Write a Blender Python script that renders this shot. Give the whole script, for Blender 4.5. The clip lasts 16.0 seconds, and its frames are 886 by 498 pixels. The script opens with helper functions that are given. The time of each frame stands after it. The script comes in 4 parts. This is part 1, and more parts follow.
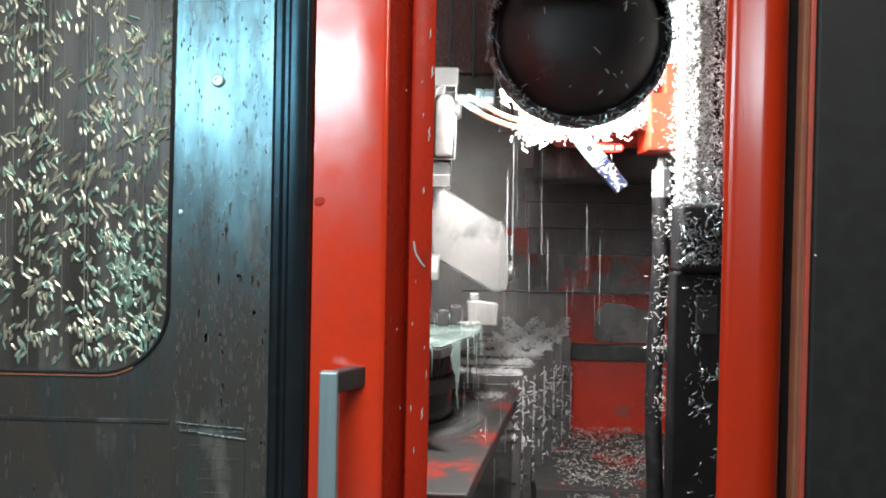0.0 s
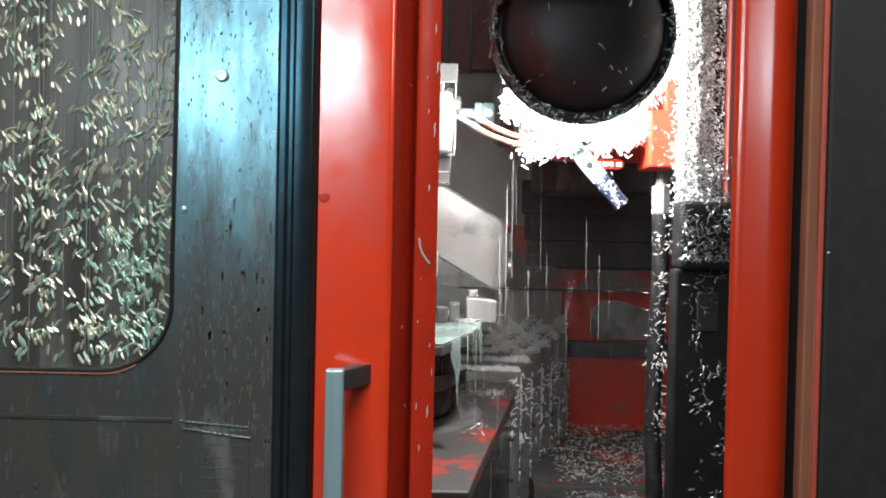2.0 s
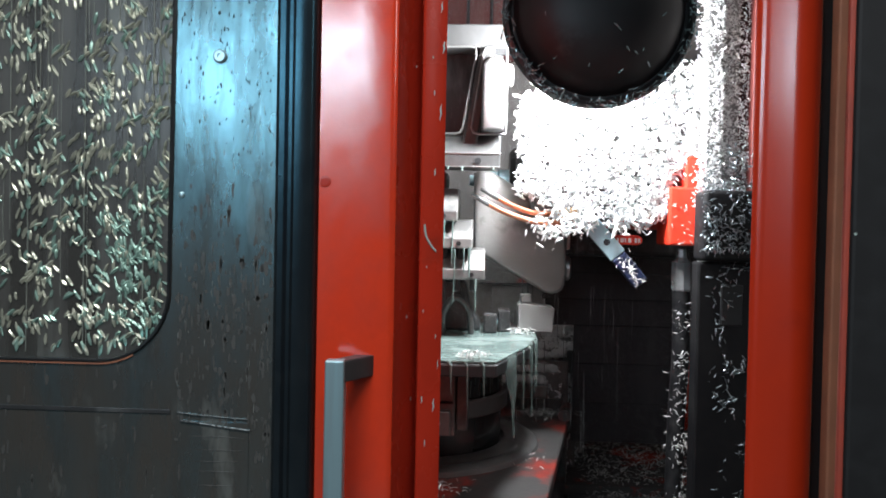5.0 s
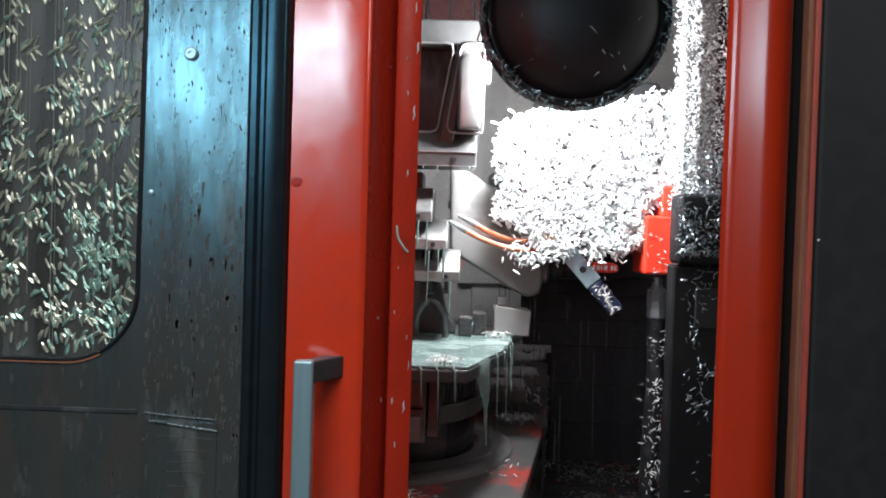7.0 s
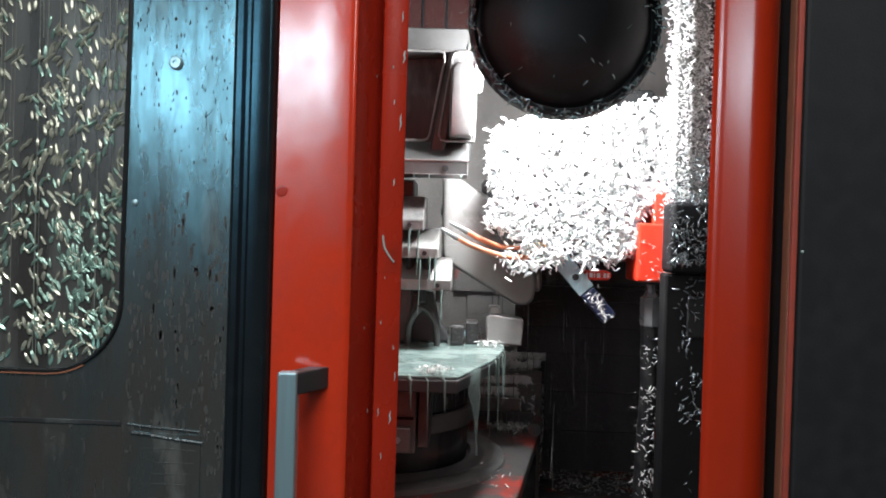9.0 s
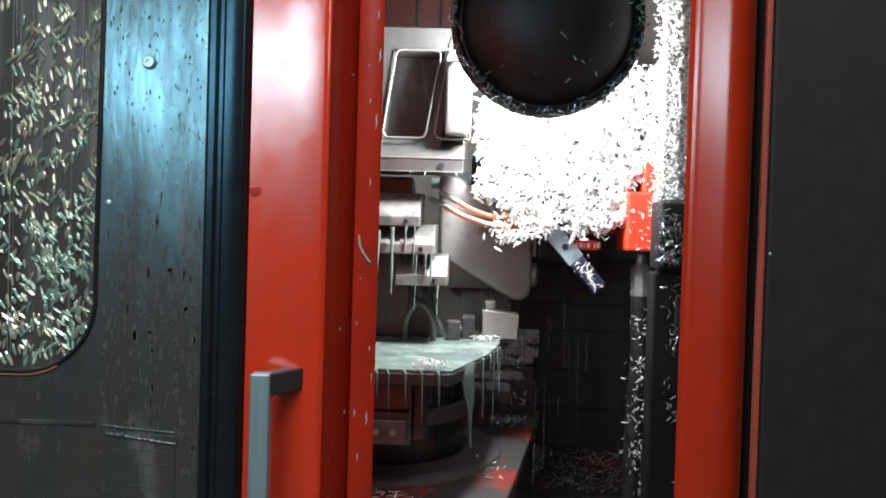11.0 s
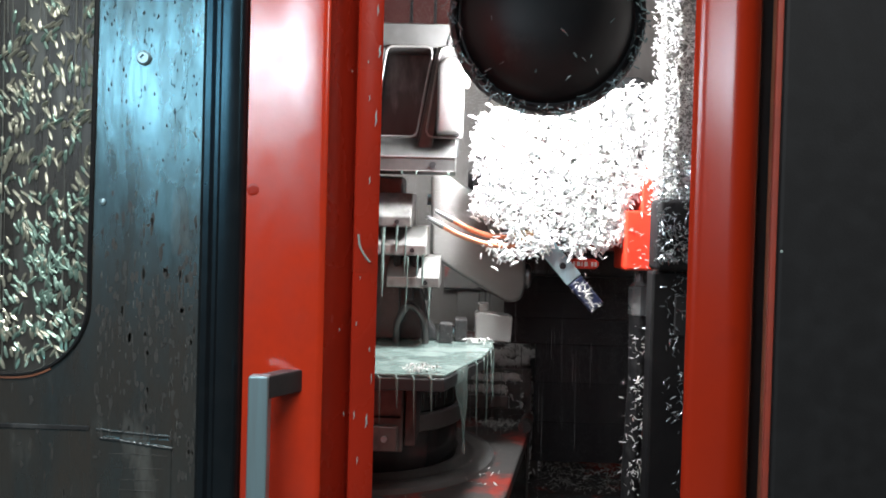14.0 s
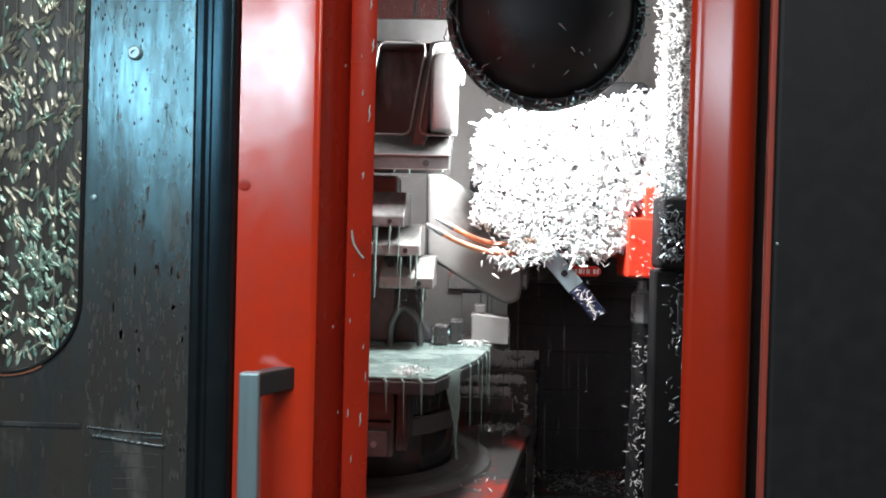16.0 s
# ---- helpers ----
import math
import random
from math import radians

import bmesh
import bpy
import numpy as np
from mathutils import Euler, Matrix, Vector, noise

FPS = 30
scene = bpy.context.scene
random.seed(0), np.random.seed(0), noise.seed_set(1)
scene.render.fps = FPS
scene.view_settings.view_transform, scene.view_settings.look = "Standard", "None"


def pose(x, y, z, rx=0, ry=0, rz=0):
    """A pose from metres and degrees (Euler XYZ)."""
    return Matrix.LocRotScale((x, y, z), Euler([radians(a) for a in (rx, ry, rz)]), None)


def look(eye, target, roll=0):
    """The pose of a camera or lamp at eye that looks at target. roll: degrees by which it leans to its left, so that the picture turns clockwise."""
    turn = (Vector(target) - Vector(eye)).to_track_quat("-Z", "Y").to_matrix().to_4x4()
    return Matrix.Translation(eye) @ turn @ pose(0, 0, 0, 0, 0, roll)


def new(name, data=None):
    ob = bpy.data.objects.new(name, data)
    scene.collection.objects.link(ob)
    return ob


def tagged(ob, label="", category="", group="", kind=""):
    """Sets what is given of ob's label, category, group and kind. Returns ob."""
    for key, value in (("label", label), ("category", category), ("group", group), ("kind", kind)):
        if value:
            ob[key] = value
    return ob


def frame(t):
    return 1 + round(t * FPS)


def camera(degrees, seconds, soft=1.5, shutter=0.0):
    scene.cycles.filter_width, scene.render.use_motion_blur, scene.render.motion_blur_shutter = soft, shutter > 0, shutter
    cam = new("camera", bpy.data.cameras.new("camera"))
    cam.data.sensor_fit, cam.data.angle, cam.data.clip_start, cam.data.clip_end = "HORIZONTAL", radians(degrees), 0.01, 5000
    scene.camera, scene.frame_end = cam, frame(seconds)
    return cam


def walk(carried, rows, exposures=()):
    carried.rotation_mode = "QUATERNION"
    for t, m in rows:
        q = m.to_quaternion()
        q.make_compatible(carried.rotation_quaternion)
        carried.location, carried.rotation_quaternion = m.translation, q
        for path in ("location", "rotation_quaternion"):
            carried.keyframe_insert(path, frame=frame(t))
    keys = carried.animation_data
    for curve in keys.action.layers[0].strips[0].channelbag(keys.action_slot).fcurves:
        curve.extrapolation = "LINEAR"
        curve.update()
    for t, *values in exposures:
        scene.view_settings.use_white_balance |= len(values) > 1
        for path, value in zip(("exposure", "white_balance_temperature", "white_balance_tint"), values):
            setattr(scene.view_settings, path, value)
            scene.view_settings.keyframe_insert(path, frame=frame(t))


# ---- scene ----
cam = camera(60, 16.0, soft=1.8)
PATH = [
    (0, (0.0507, -1.2046, 1.4517), (0.0251, -0.2050, 1.4384), 1.14),
    (0.5, (0.0427, -1.2044, 1.4490), (0.0218, -0.2047, 1.4345), 1.10),
    (1, (0.0312, -1.2060, 1.4484), (0.0172, -0.2062, 1.4330), 1.19),
    (1.5, (0.0196, -1.2027, 1.4497), (0.0072, -0.2030, 1.4318), 1.18),
    (2, (0.0285, -1.1965, 1.4512), (0.0132, -0.1967, 1.4340), 1.20),
    (2.5, (0.0560, -1.1835, 1.4454), (0.0326, -0.1839, 1.4304), 0.97),
    (3, (0.0740, -1.1637, 1.4387), (0.0381, -0.1646, 1.4197), 0.92),
    (5.3, (0.0594, -1.1454, 1.4288), (0.0094, -0.1468, 1.4099), 1.14),
    (5.5, (0.0732, -1.1435, 1.4255), (0.0321, -0.1445, 1.4080), 1.28),
    (6, (0.0997, -1.1376, 1.4266), (0.0662, -0.1383, 1.4078), 1.31),
    (6.5, (0.0939, -1.1400, 1.4345), (0.0603, -0.1408, 1.4113), 1.54),
    (7, (0.0808, -1.1440, 1.4353), (0.0501, -0.1446, 1.4159), 1.73),
    (7.5, (0.0818, -1.1396, 1.4310), (0.0582, -0.1401, 1.4125), 1.68),
    (8, (0.0958, -1.1322, 1.4348), (0.0703, -0.1327, 1.4177), 1.81),
    (8.5, (0.0981, -1.1291, 1.4353), (0.0738, -0.1295, 1.4184), 1.83),
    (9, (0.1011, -1.1353, 1.4412), (0.0704, -0.1359, 1.4303), 1.73),
    (9.5, (0.1152, -1.1358, 1.4435), (0.0841, -0.1364, 1.4297), 1.67),
    (12, (0.1479, -1.1198, 1.4524), (0.1092, -0.1207, 1.4348), 1.70),
    (12.5, (0.1334, -1.1231, 1.4477), (0.1037, -0.1236, 1.4413), 1.52),
    (13, (0.1258, -1.1132, 1.4460), (0.1022, -0.1135, 1.4338), 1.53),
    (13.5, (0.1184, -1.1130, 1.4438), (0.1005, -0.1132, 1.4311), 1.67),
    (14, (0.1296, -1.1069, 1.4471), (0.1039, -0.1073, 1.4308), 1.55),
    (14.5, (0.1315, -1.1048, 1.4405), (0.0994, -0.1054, 1.4270), 1.49),
    (15, (0.1365, -1.1049, 1.4404), (0.1027, -0.1056, 1.4278), 1.65),
    (15.5, (0.1455, -1.0988, 1.4365), (0.1128, -0.0994, 1.4226), 1.40),
    (16, (0.1520, -1.0916, 1.4372), (0.1140, -0.0924, 1.4242), 1.42),
]
walk(cam, [(t, look(eye, target, roll)) for t, eye, target, roll in PATH], [(0, 0.25, 6500, 10), (2.5, 0.25, 6500, 10), (3.2, 0.05, 6450, 10), (5.3, -0.3, 6050, 10), (7, -0.35, 6050, 10), (9.5, -0.35, 6250, 10), (12, -0.2, 6300, 10), (16, -0.25, 6250, 10)])

# ---- light ----
world = bpy.data.worlds.new("world")
scene.world = world
world.use_nodes = True
world.node_tree.nodes["Background"].inputs["Color"].default_value = (0.75, 0.85, 1.0, 1)
world.node_tree.nodes["Background"].inputs["Strength"].default_value = 0.006


def area_lamp(name, m, sx, sy, watts, colour, shape="RECTANGLE", spread=180):
    d = bpy.data.lights.new(name, "AREA")
    d.shape, d.size, d.size_y, d.energy, d.color, d.spread = shape, sx, sy, watts, colour, radians(spread)
    ob = new(name, d)
    ob.matrix_world = m
    return ob


# bare unseen point light hung behind the dome, that shines into the machine
bulb = bpy.data.lights.new("machine_lamp", "POINT")
bulb.energy, bulb.shadow_soft_size, bulb.color = 100, 0.06, (1.0, 0.98, 0.95)
new("machine_lamp", bulb).location = (0.22, 0.735, 1.85)
# the lit workshop behind the camera: a high window band, a ceiling panel and a tube
area_lamp("workshop_window", look((-1.1, -3.2, 2.36), (-0.7, 0, 1.95), 10), 1.75, 0.55, 36, (0.76, 0.92, 1.0))
area_lamp("ceiling_light", look((-0.2, -1.9, 4.0), (-0.1, -0.3, 1.5)), 2.4, 0.8, 120, (1.0, 0.96, 0.90))
area_lamp("workshop_tube", look((1.9, -1.6, 2.9), (0.5, 0, 1.7)), 0.2, 1.4, 9, (1.0, 0.97, 0.93))

# ---- materials ----


def mat(name, colour, rough=0.5, metal=0.0, dark=None, scale=20, amount=0.5, bump=0.0, bump_scale=120, coat=0.0, stretch=(1, 1, 1), stain=None, stain_scale=3, stain_at=0.6, rough2=None, ior=1.5):
    """Two scales of variation: fine grain between colour and dark, and broad stains; both also in the gloss."""
    m = bpy.data.materials.new(name)
    m.use_nodes = True
    nt = m.node_tree
    b = nt.nodes["Principled BSDF"]
    n, l = nt.nodes.new, nt.links.new
    co = n("ShaderNodeTexCoord")
    mp = n("ShaderNodeMapping")
    mp.inputs["Scale"].default_value = stretch
    l(co.outputs["Object"], mp.inputs["Vector"])
    t1 = n("ShaderNodeTexNoise")
    t1.inputs["Scale"].default_value, t1.inputs["Detail"].default_value = scale, 6
    l(mp.outputs["Vector"], t1.inputs["Vector"])
    dark = dark or tuple(c * 0.6 for c in colour)
    mix = n("ShaderNodeMix")
    mix.data_type = "RGBA"
    mix.inputs[6].default_value, mix.inputs[7].default_value = (*colour, 1), (*dark, 1)
    r1 = n("ShaderNodeMapRange")
    r1.inputs["From Min"].default_value, r1.inputs["From Max"].default_value = 0.42, 0.72
    r1.inputs["To Max"].default_value = amount
    l(t1.outputs["Fac"], r1.inputs["Value"])
    l(r1.outputs["Result"], mix.inputs[0])
    out = mix.outputs[2]
    if stain:
        t2 = n("ShaderNodeTexNoise")
        t2.inputs["Scale"].default_value, t2.inputs["Detail"].default_value, t2.inputs["Roughness"].default_value = stain_scale, 5, 0.62
        l(mp.outputs["Vector"], t2.inputs["Vector"])
        r2 = n("ShaderNodeMapRange")
        r2.inputs["From Min"].default_value, r2.inputs["From Max"].default_value = stain_at - 0.05, stain_at + 0.05
        l(t2.outputs["Fac"], r2.inputs["Value"])
        mix2 = n("ShaderNodeMix")
        mix2.data_type = "RGBA"
        mix2.inputs[7].default_value = (*stain, 1)
        l(r2.outputs["Result"], mix2.inputs[0])
        l(out, mix2.inputs[6])
        out = mix2.outputs[2]
    l(out, b.inputs["Base Color"])
    rr = n("ShaderNodeMapRange")
    rr.inputs["To Min"].default_value, rr.inputs["To Max"].default_value = rough, rough2 if rough2 is not None else min(1, rough * 1.5)
    l(t1.outputs["Fac"], rr.inputs["Value"])
    l(rr.outputs["Result"], b.inputs["Roughness"])
    b.inputs["Metallic"].default_value = metal
    b.inputs["IOR"].default_value = ior
    b.inputs["Coat Weight"].default_value = coat
    b.inputs["Coat Roughness"].default_value = 0.12
    if bump:
        t3 = n("ShaderNodeTexNoise")
        t3.inputs["Scale"].default_value, t3.inputs["Detail"].default_value = bump_scale, 4
        l(mp.outputs["Vector"], t3.inputs["Vector"])
        bp = n("ShaderNodeBump")
        bp.inputs["Strength"].default_value, bp.inputs["Distance"].default_value = bump, 0.004
        l(t3.outputs["Fac"], bp.inputs["Height"])
        l(bp.outputs["Normal"], b.inputs["Normal"])
    return m


M = {}
M["red"] = mat("red_paint", (0.66, 0.045, 0.012), 0.07, 0, (0.46, 0.03, 0.012), 7, 0.6, 0.04, 60, 0.0, stain=(0.40, 0.04, 0.025), stain_scale=4, stain_at=0.68, ior=2.15, rough2=0.32)
# column red darkened for faces turned from the light; also the smudge
M["red_shade_smudge"] = mat("shade_darkened_red", (0.38, 0.026, 0.011), 0.16, 0, (0.28, 0.020, 0.009), 9, 0.6, 0.05, 60, stain=(0.26, 0.025, 0.013), stain_scale=6, stain_at=0.64, rough2=0.4)
M["red_post"] = mat("red_post_paint", (0.52, 0.034, 0.008), 0.16, 0, (0.42, 0.027, 0.008), 7, 0.6, 0.04, 60, stain=(0.40, 0.028, 0.010), stain_scale=5, stain_at=0.66, ior=1.8, rough2=0.30)
M["red_edge"] = mat("red_edge_paint", (0.30, 0.045, 0.025), 0.5, 0, (0.20, 0.04, 0.028), 30, 0.7, 0.05, 80)
M["deck"] = mat("red_deck_worn", (0.20, 0.022, 0.014), 0.4, 0, (0.24, 0.03, 0.02), 14, 0.6, 0.2, 80, stain=(0.038, 0.037, 0.036), stain_scale=5.5, stain_at=0.44)
M["drum"] = mat("black_wet_steel", (0.016, 0.016, 0.017), 0.14, 0, (0.035, 0.036, 0.037), 16, 0.7, 0.08, 60, stretch=(1, 1, 0.15))
M["ring"] = mat("grey_cast_ring", (0.075, 0.075, 0.074), 0.32, 0, (0.04, 0.04, 0.04), 12, 0.8, 0.15, 90, stain=(0.05, 0.05, 0.05), stain_scale=7, stain_at=0.58)
# near-black colour of the sheets that carry the shade below the head
M["shade_sheet"] = mat("head_shade_dark", (0.030, 0.027, 0.029), 0.4, 0, (0.020, 0.018, 0.020), 9, 0.7, 0.05, 60, stretch=(1, 1, 0.12), stain=(0.042, 0.039, 0.040), stain_scale=7, stain_at=0.6)
M["block_steel"] = mat("oily_block_steel", (0.05, 0.05, 0.051), 0.22, 0.3, (0.025, 0.025, 0.025), 30, 0.8, 0.2, 90, stain=(0.13, 0.13, 0.13), stain_scale=14, stain_at=0.6)
M["mist"] = mat("coolant_mist", (0.62, 0.63, 0.63), 0.4, 0, (0.5, 0.5, 0.5), 5, 0.5)
M["red_worn"] = mat("red_paint_worn", (0.45, 0.04, 0.02), 0.45, 0, (0.28, 0.035, 0.02), 14, 0.6, 0.2, 80, stain=(0.15, 0.145, 0.14), stain_scale=5, stain_at=0.47)
M["red_back"] = mat("red_paint_back", (0.55, 0.045, 0.022), 0.6, 0, (0.42, 0.036, 0.02), 12, 0.6, 0.1, 60, stain=(0.13, 0.12, 0.115), stain_scale=2.6, stain_at=0.64)
M["red_tray"] = mat("red_paint_scoured", (0.28, 0.03, 0.018), 0.45, 0, (0.22, 0.03, 0.02), 14, 0.6, 0.2, 80, stain=(0.06, 0.059, 0.058), stain_scale=5, stain_at=0.46)
# much darker red than red_back, for the top panel and rail edge
M["red_dim"] = mat("deep_red_paint", (0.09, 0.012, 0.008), 0.5, 0, (0.10, 0.014, 0.01), 9, 0.7, 0.1, 60)
M["door_steel"] = mat("door_steel", (0.056, 0.049, 0.042), 0.14, 0.0, (0.030, 0.031, 0.030), 16, 0.8, 0.12, 90, stretch=(1, 1, 0.32), stain=(0.11, 0.11, 0.10), stain_scale=13, stain_at=0.62, rough2=0.38, ior=2.1)
M["door_steel"].node_tree.nodes["Principled BSDF"].inputs["Specular IOR Level"].default_value = 1.0
M["door_steel"].node_tree.nodes["Principled BSDF"].inputs["Specular Tint"].default_value = (0.42, 0.85, 1.0, 1)
M["cover_black"] = mat("black_cover", (0.007, 0.007, 0.008), 0.5, 0, (0.014, 0.014, 0.014), 14, 0.7, 0.1, 60)


def broken_gloss(m, scale, stretch, lo, hi, level):
    """Gloss that breaks up where a film of oil and dirt lies on the paint."""
    nt = m.node_tree
    n, l = nt.nodes.new, nt.links.new
    co, mp, tx, mr = n("ShaderNodeTexCoord"), n("ShaderNodeMapping"), n("ShaderNodeTexNoise"), n("ShaderNodeMapRange")
    mp.inputs["Scale"].default_value = stretch
    tx.inputs["Scale"].default_value, tx.inputs["Detail"].default_value, tx.inputs["Roughness"].default_value = scale, 8, 0.65
    l(co.outputs["Object"], mp.inputs["Vector"]), l(mp.outputs["Vector"], tx.inputs["Vector"])
    mr.inputs["From Min"].default_value, mr.inputs["From Max"].default_value = lo, hi
    mr.inputs["To Min"].default_value, mr.inputs["To Max"].default_value = level * 0.42, level
    l(tx.outputs["Fac"], mr.inputs["Value"]), l(mr.outputs["Result"], nt.nodes["Principled BSDF"].inputs["Specular IOR Level"])


M["strip"] = mat("oiled_rubber_strip", (0.010, 0.012, 0.014), 0.2, 0, (0.016, 0.017, 0.018), 30, 0.6, 0.05, 60, ior=1.7)
M["strip"].node_tree.nodes["Principled BSDF"].inputs["Specular Tint"].default_value = (0.3, 0.75, 1.0, 1)
broken_gloss(M["door_steel"], 26, (1, 1, 0.22), 0.36, 0.60, 1.0)
broken_gloss(M["red"], 11, (1, 1, 0.7), 0.38, 0.58, 0.8)
M["rubber"] = mat("black_rubber", (0.012, 0.014, 0.016), 0.3, 0, (0.02, 0.02, 0.02), 40, 0.6, 0.05, 80)
M["steel"] = mat("brushed_steel", (0.42, 0.62, 0.68), 0.28, 0.7, (0.30, 0.33, 0.35), 60, 0.6, 0.03, 200, stretch=(1, 1, 0.05))
M["machined"] = mat("machined_aluminium", (0.30, 0.295, 0.29), 0.3, 0.8, (0.16, 0.16, 0.16), 18, 0.5, 0.06, 120, stain=(0.36, 0.37, 0.36), stain_scale=5, stain_at=0.62)
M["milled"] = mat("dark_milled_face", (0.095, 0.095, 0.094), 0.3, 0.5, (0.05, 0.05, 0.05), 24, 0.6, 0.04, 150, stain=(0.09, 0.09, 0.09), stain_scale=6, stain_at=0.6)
M["cast"] = mat("wet_cast_aluminium", (0.27, 0.266, 0.258), 0.35, 0.3, (0.19, 0.19, 0.185), 9, 0.6, 0.1, 90, stain=(0.10, 0.10, 0.097), stain_scale=4, stain_at=0.6)
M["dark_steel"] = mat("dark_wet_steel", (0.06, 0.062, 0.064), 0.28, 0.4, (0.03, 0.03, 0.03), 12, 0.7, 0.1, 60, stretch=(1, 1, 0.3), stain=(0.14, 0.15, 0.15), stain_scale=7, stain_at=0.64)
M["grey_wall"] = mat("grey_stainless", (0.24, 0.225, 0.215), 0.42, 0.2, (0.15, 0.142, 0.136), 7, 0.7, 0.05, 60, stretch=(1, 1, 0.3), stain=(0.16, 0.145, 0.135), stain_scale=3, stain_at=0.62)
M["wiper"] = mat("steel_wiper", (0.17, 0.168, 0.165), 0.3, 0.6, (0.09, 0.09, 0.09), 20, 0.7, 0.08, 80)
M["grey_cover"] = mat("steel_cover", (0.11, 0.11, 0.11), 0.38, 0.6, (0.065, 0.065, 0.065), 10, 0.7, 0.08, 60, stain=(0.16, 0.155, 0.15), stain_scale=6, stain_at=0.6)
M["coolant"] = mat("milky_coolant_film", (0.15, 0.205, 0.192), 0.16, 0, (0.075, 0.105, 0.098), 8, 1.0, 0.35, 55, stain=(0.22, 0.28, 0.262), stain_scale=9, stain_at=0.58, ior=1.34)
M["coolant_thin"] = mat("thin_coolant", (0.30, 0.38, 0.36), 0.12, 0, (0.2, 0.26, 0.25), 14, 0.8, 0.2, 40, stretch=(1, 1, 0.2), ior=1.34)
M["coolant_thin"].node_tree.nodes["Principled BSDF"].inputs["Transmission Weight"].default_value = 0.7
M["chip"] = mat("aluminium_chip", (0.88, 0.89, 0.89), 0.24, 0.25, (0.6, 0.61, 0.62), 90, 0.6)
M["chip_wet"] = mat("wet_chip", (0.66, 0.66, 0.64), 0.2, 0.4, (0.2, 0.2, 0.2), 80, 0.7)
# teal base colour imitates cyan light glinting on the rim chips
M["chip_teal_glint"] = mat("chip_with_teal_glint_colour", (0.36, 0.50, 0.52), 0.2, 0.6, (0.15, 0.2, 0.21), 80, 0.7)
M["chip_dark"] = mat("oily_chip", (0.22, 0.25, 0.26), 0.22, 0.85, (0.08, 0.09, 0.10), 70, 0.8)
M["chip_glass"] = mat("chip_behind_glass", (0.64, 0.65, 0.53), 0.14, 0.55, (0.26, 0.29, 0.23), 90, 0.9)
M["chip_green"] = mat("green_wet_chip", (0.38, 0.56, 0.48), 0.16, 0.5, (0.16, 0.26, 0.22), 90, 0.9)
M["smear"] = mat("thin_dried_smear", (0.062, 0.062, 0.058), 0.4, 0, (0.045, 0.045, 0.043), 60, 0.8)
M["trail"] = mat("milky_trail", (0.20, 0.215, 0.19), 0.25, 0, (0.12, 0.13, 0.115), 40, 0.8)
M["dried"] = mat("dried_coolant", (0.16, 0.17, 0.16), 0.5, 0, (0.09, 0.10, 0.095), 50, 0.7)
M["black"] = mat("black_lamp_paint", (0.008, 0.008, 0.009), 0.42, 0, (0.022, 0.022, 0.022), 7, 0.8, 0.06, 40, 0.0, rough2=0.6, stain=(0.03, 0.031, 0.031), stain_scale=9, stain_at=0.62)
M["panel_grey"] = mat("grey_powder_coat", (0.013, 0.0134, 0.0142), 0.5, 0, (0.019, 0.0205, 0.022), 60, 0.5, 0.05, 400)
M["brown"] = mat("worn_edge_brown", (0.42, 0.17, 0.095), 0.5, 0, (0.30, 0.13, 0.08), 14, 0.7, 0.05, 90)
M["hose"] = mat("black_hose_rubber", (0.008, 0.008, 0.009), 0.5, 0, (0.03, 0.03, 0.03), 40, 0.6, 0.1, 120)
M["copper"] = mat("copper_pipe", (0.62, 0.25, 0.15), 0.3, 0.7, (0.40, 0.14, 0.08), 30, 0.6)
M["brass"] = mat("brass_fitting", (0.75, 0.5, 0.28), 0.28, 0.9, (0.5, 0.32, 0.18), 30, 0.6)
M["red_plastic"] = mat("red_gloss_plastic", (0.72, 0.045, 0.02), 0.25, 0, (0.6, 0.04, 0.02), 20, 0.5, 0.02, 60, 0.3)
M["blue"] = mat("dark_blue_plastic", (0.010, 0.016, 0.045), 0.25, 0, (0.006, 0.008, 0.02), 40, 0.6)
M["clear"] = mat("clear_plastic", (0.40, 0.42, 0.42), 0.12, 0, (0.22, 0.23, 0.23), 30, 0.5)
M["clear"].node_tree.nodes["Principled BSDF"].inputs["Transmission Weight"].default_value = 0.6
M["white_mark"] = mat("white_marking", (0.75, 0.72, 0.70), 0.5, 0, (0.6, 0.55, 0.53), 60, 0.5)
M["flake"] = mat("bare_primer", (0.42, 0.55, 0.52), 0.4, 0.2, (0.25, 0.32, 0.30), 60, 0.6)
M["floor"] = mat("workshop_concrete", (0.11, 0.10, 0.092), 0.6, 0, (0.07, 0.065, 0.06), 4, 0.7, 0.1, 40)
M["shop_wall"] = mat("workshop_wall", (0.10, 0.095, 0.09), 0.7, 0, (0.06, 0.057, 0.055), 3, 0.6, 0.05, 30)


def glass_material():
    m = mat("dirty_window", (0.060, 0.058, 0.053), 0.16, 0, (0.15, 0.148, 0.138), 7, 0.9, 0.06, 20, stretch=(3, 1, 0.25), stain=(0.17, 0.18, 0.165), stain_scale=8, stain_at=0.62, rough2=0.4)
    m.node_tree.nodes["Principled BSDF"].inputs["Transmission Weight"].default_value = 0.35
    return m


M["glass"] = glass_material()

for key, level in (("cover_black", 0.15), ("hose", 0.2), ("red_tray", 0.12), ("red_shade_smudge", 0.3), ("red_back", 0.15), ("dark_steel", 0.35), ("panel_grey", 0.25), ("shade_sheet", 0.3)):
    M[key].node_tree.nodes["Principled BSDF"].inputs["Specular IOR Level"].default_value = level

# ---- mesh helpers ----


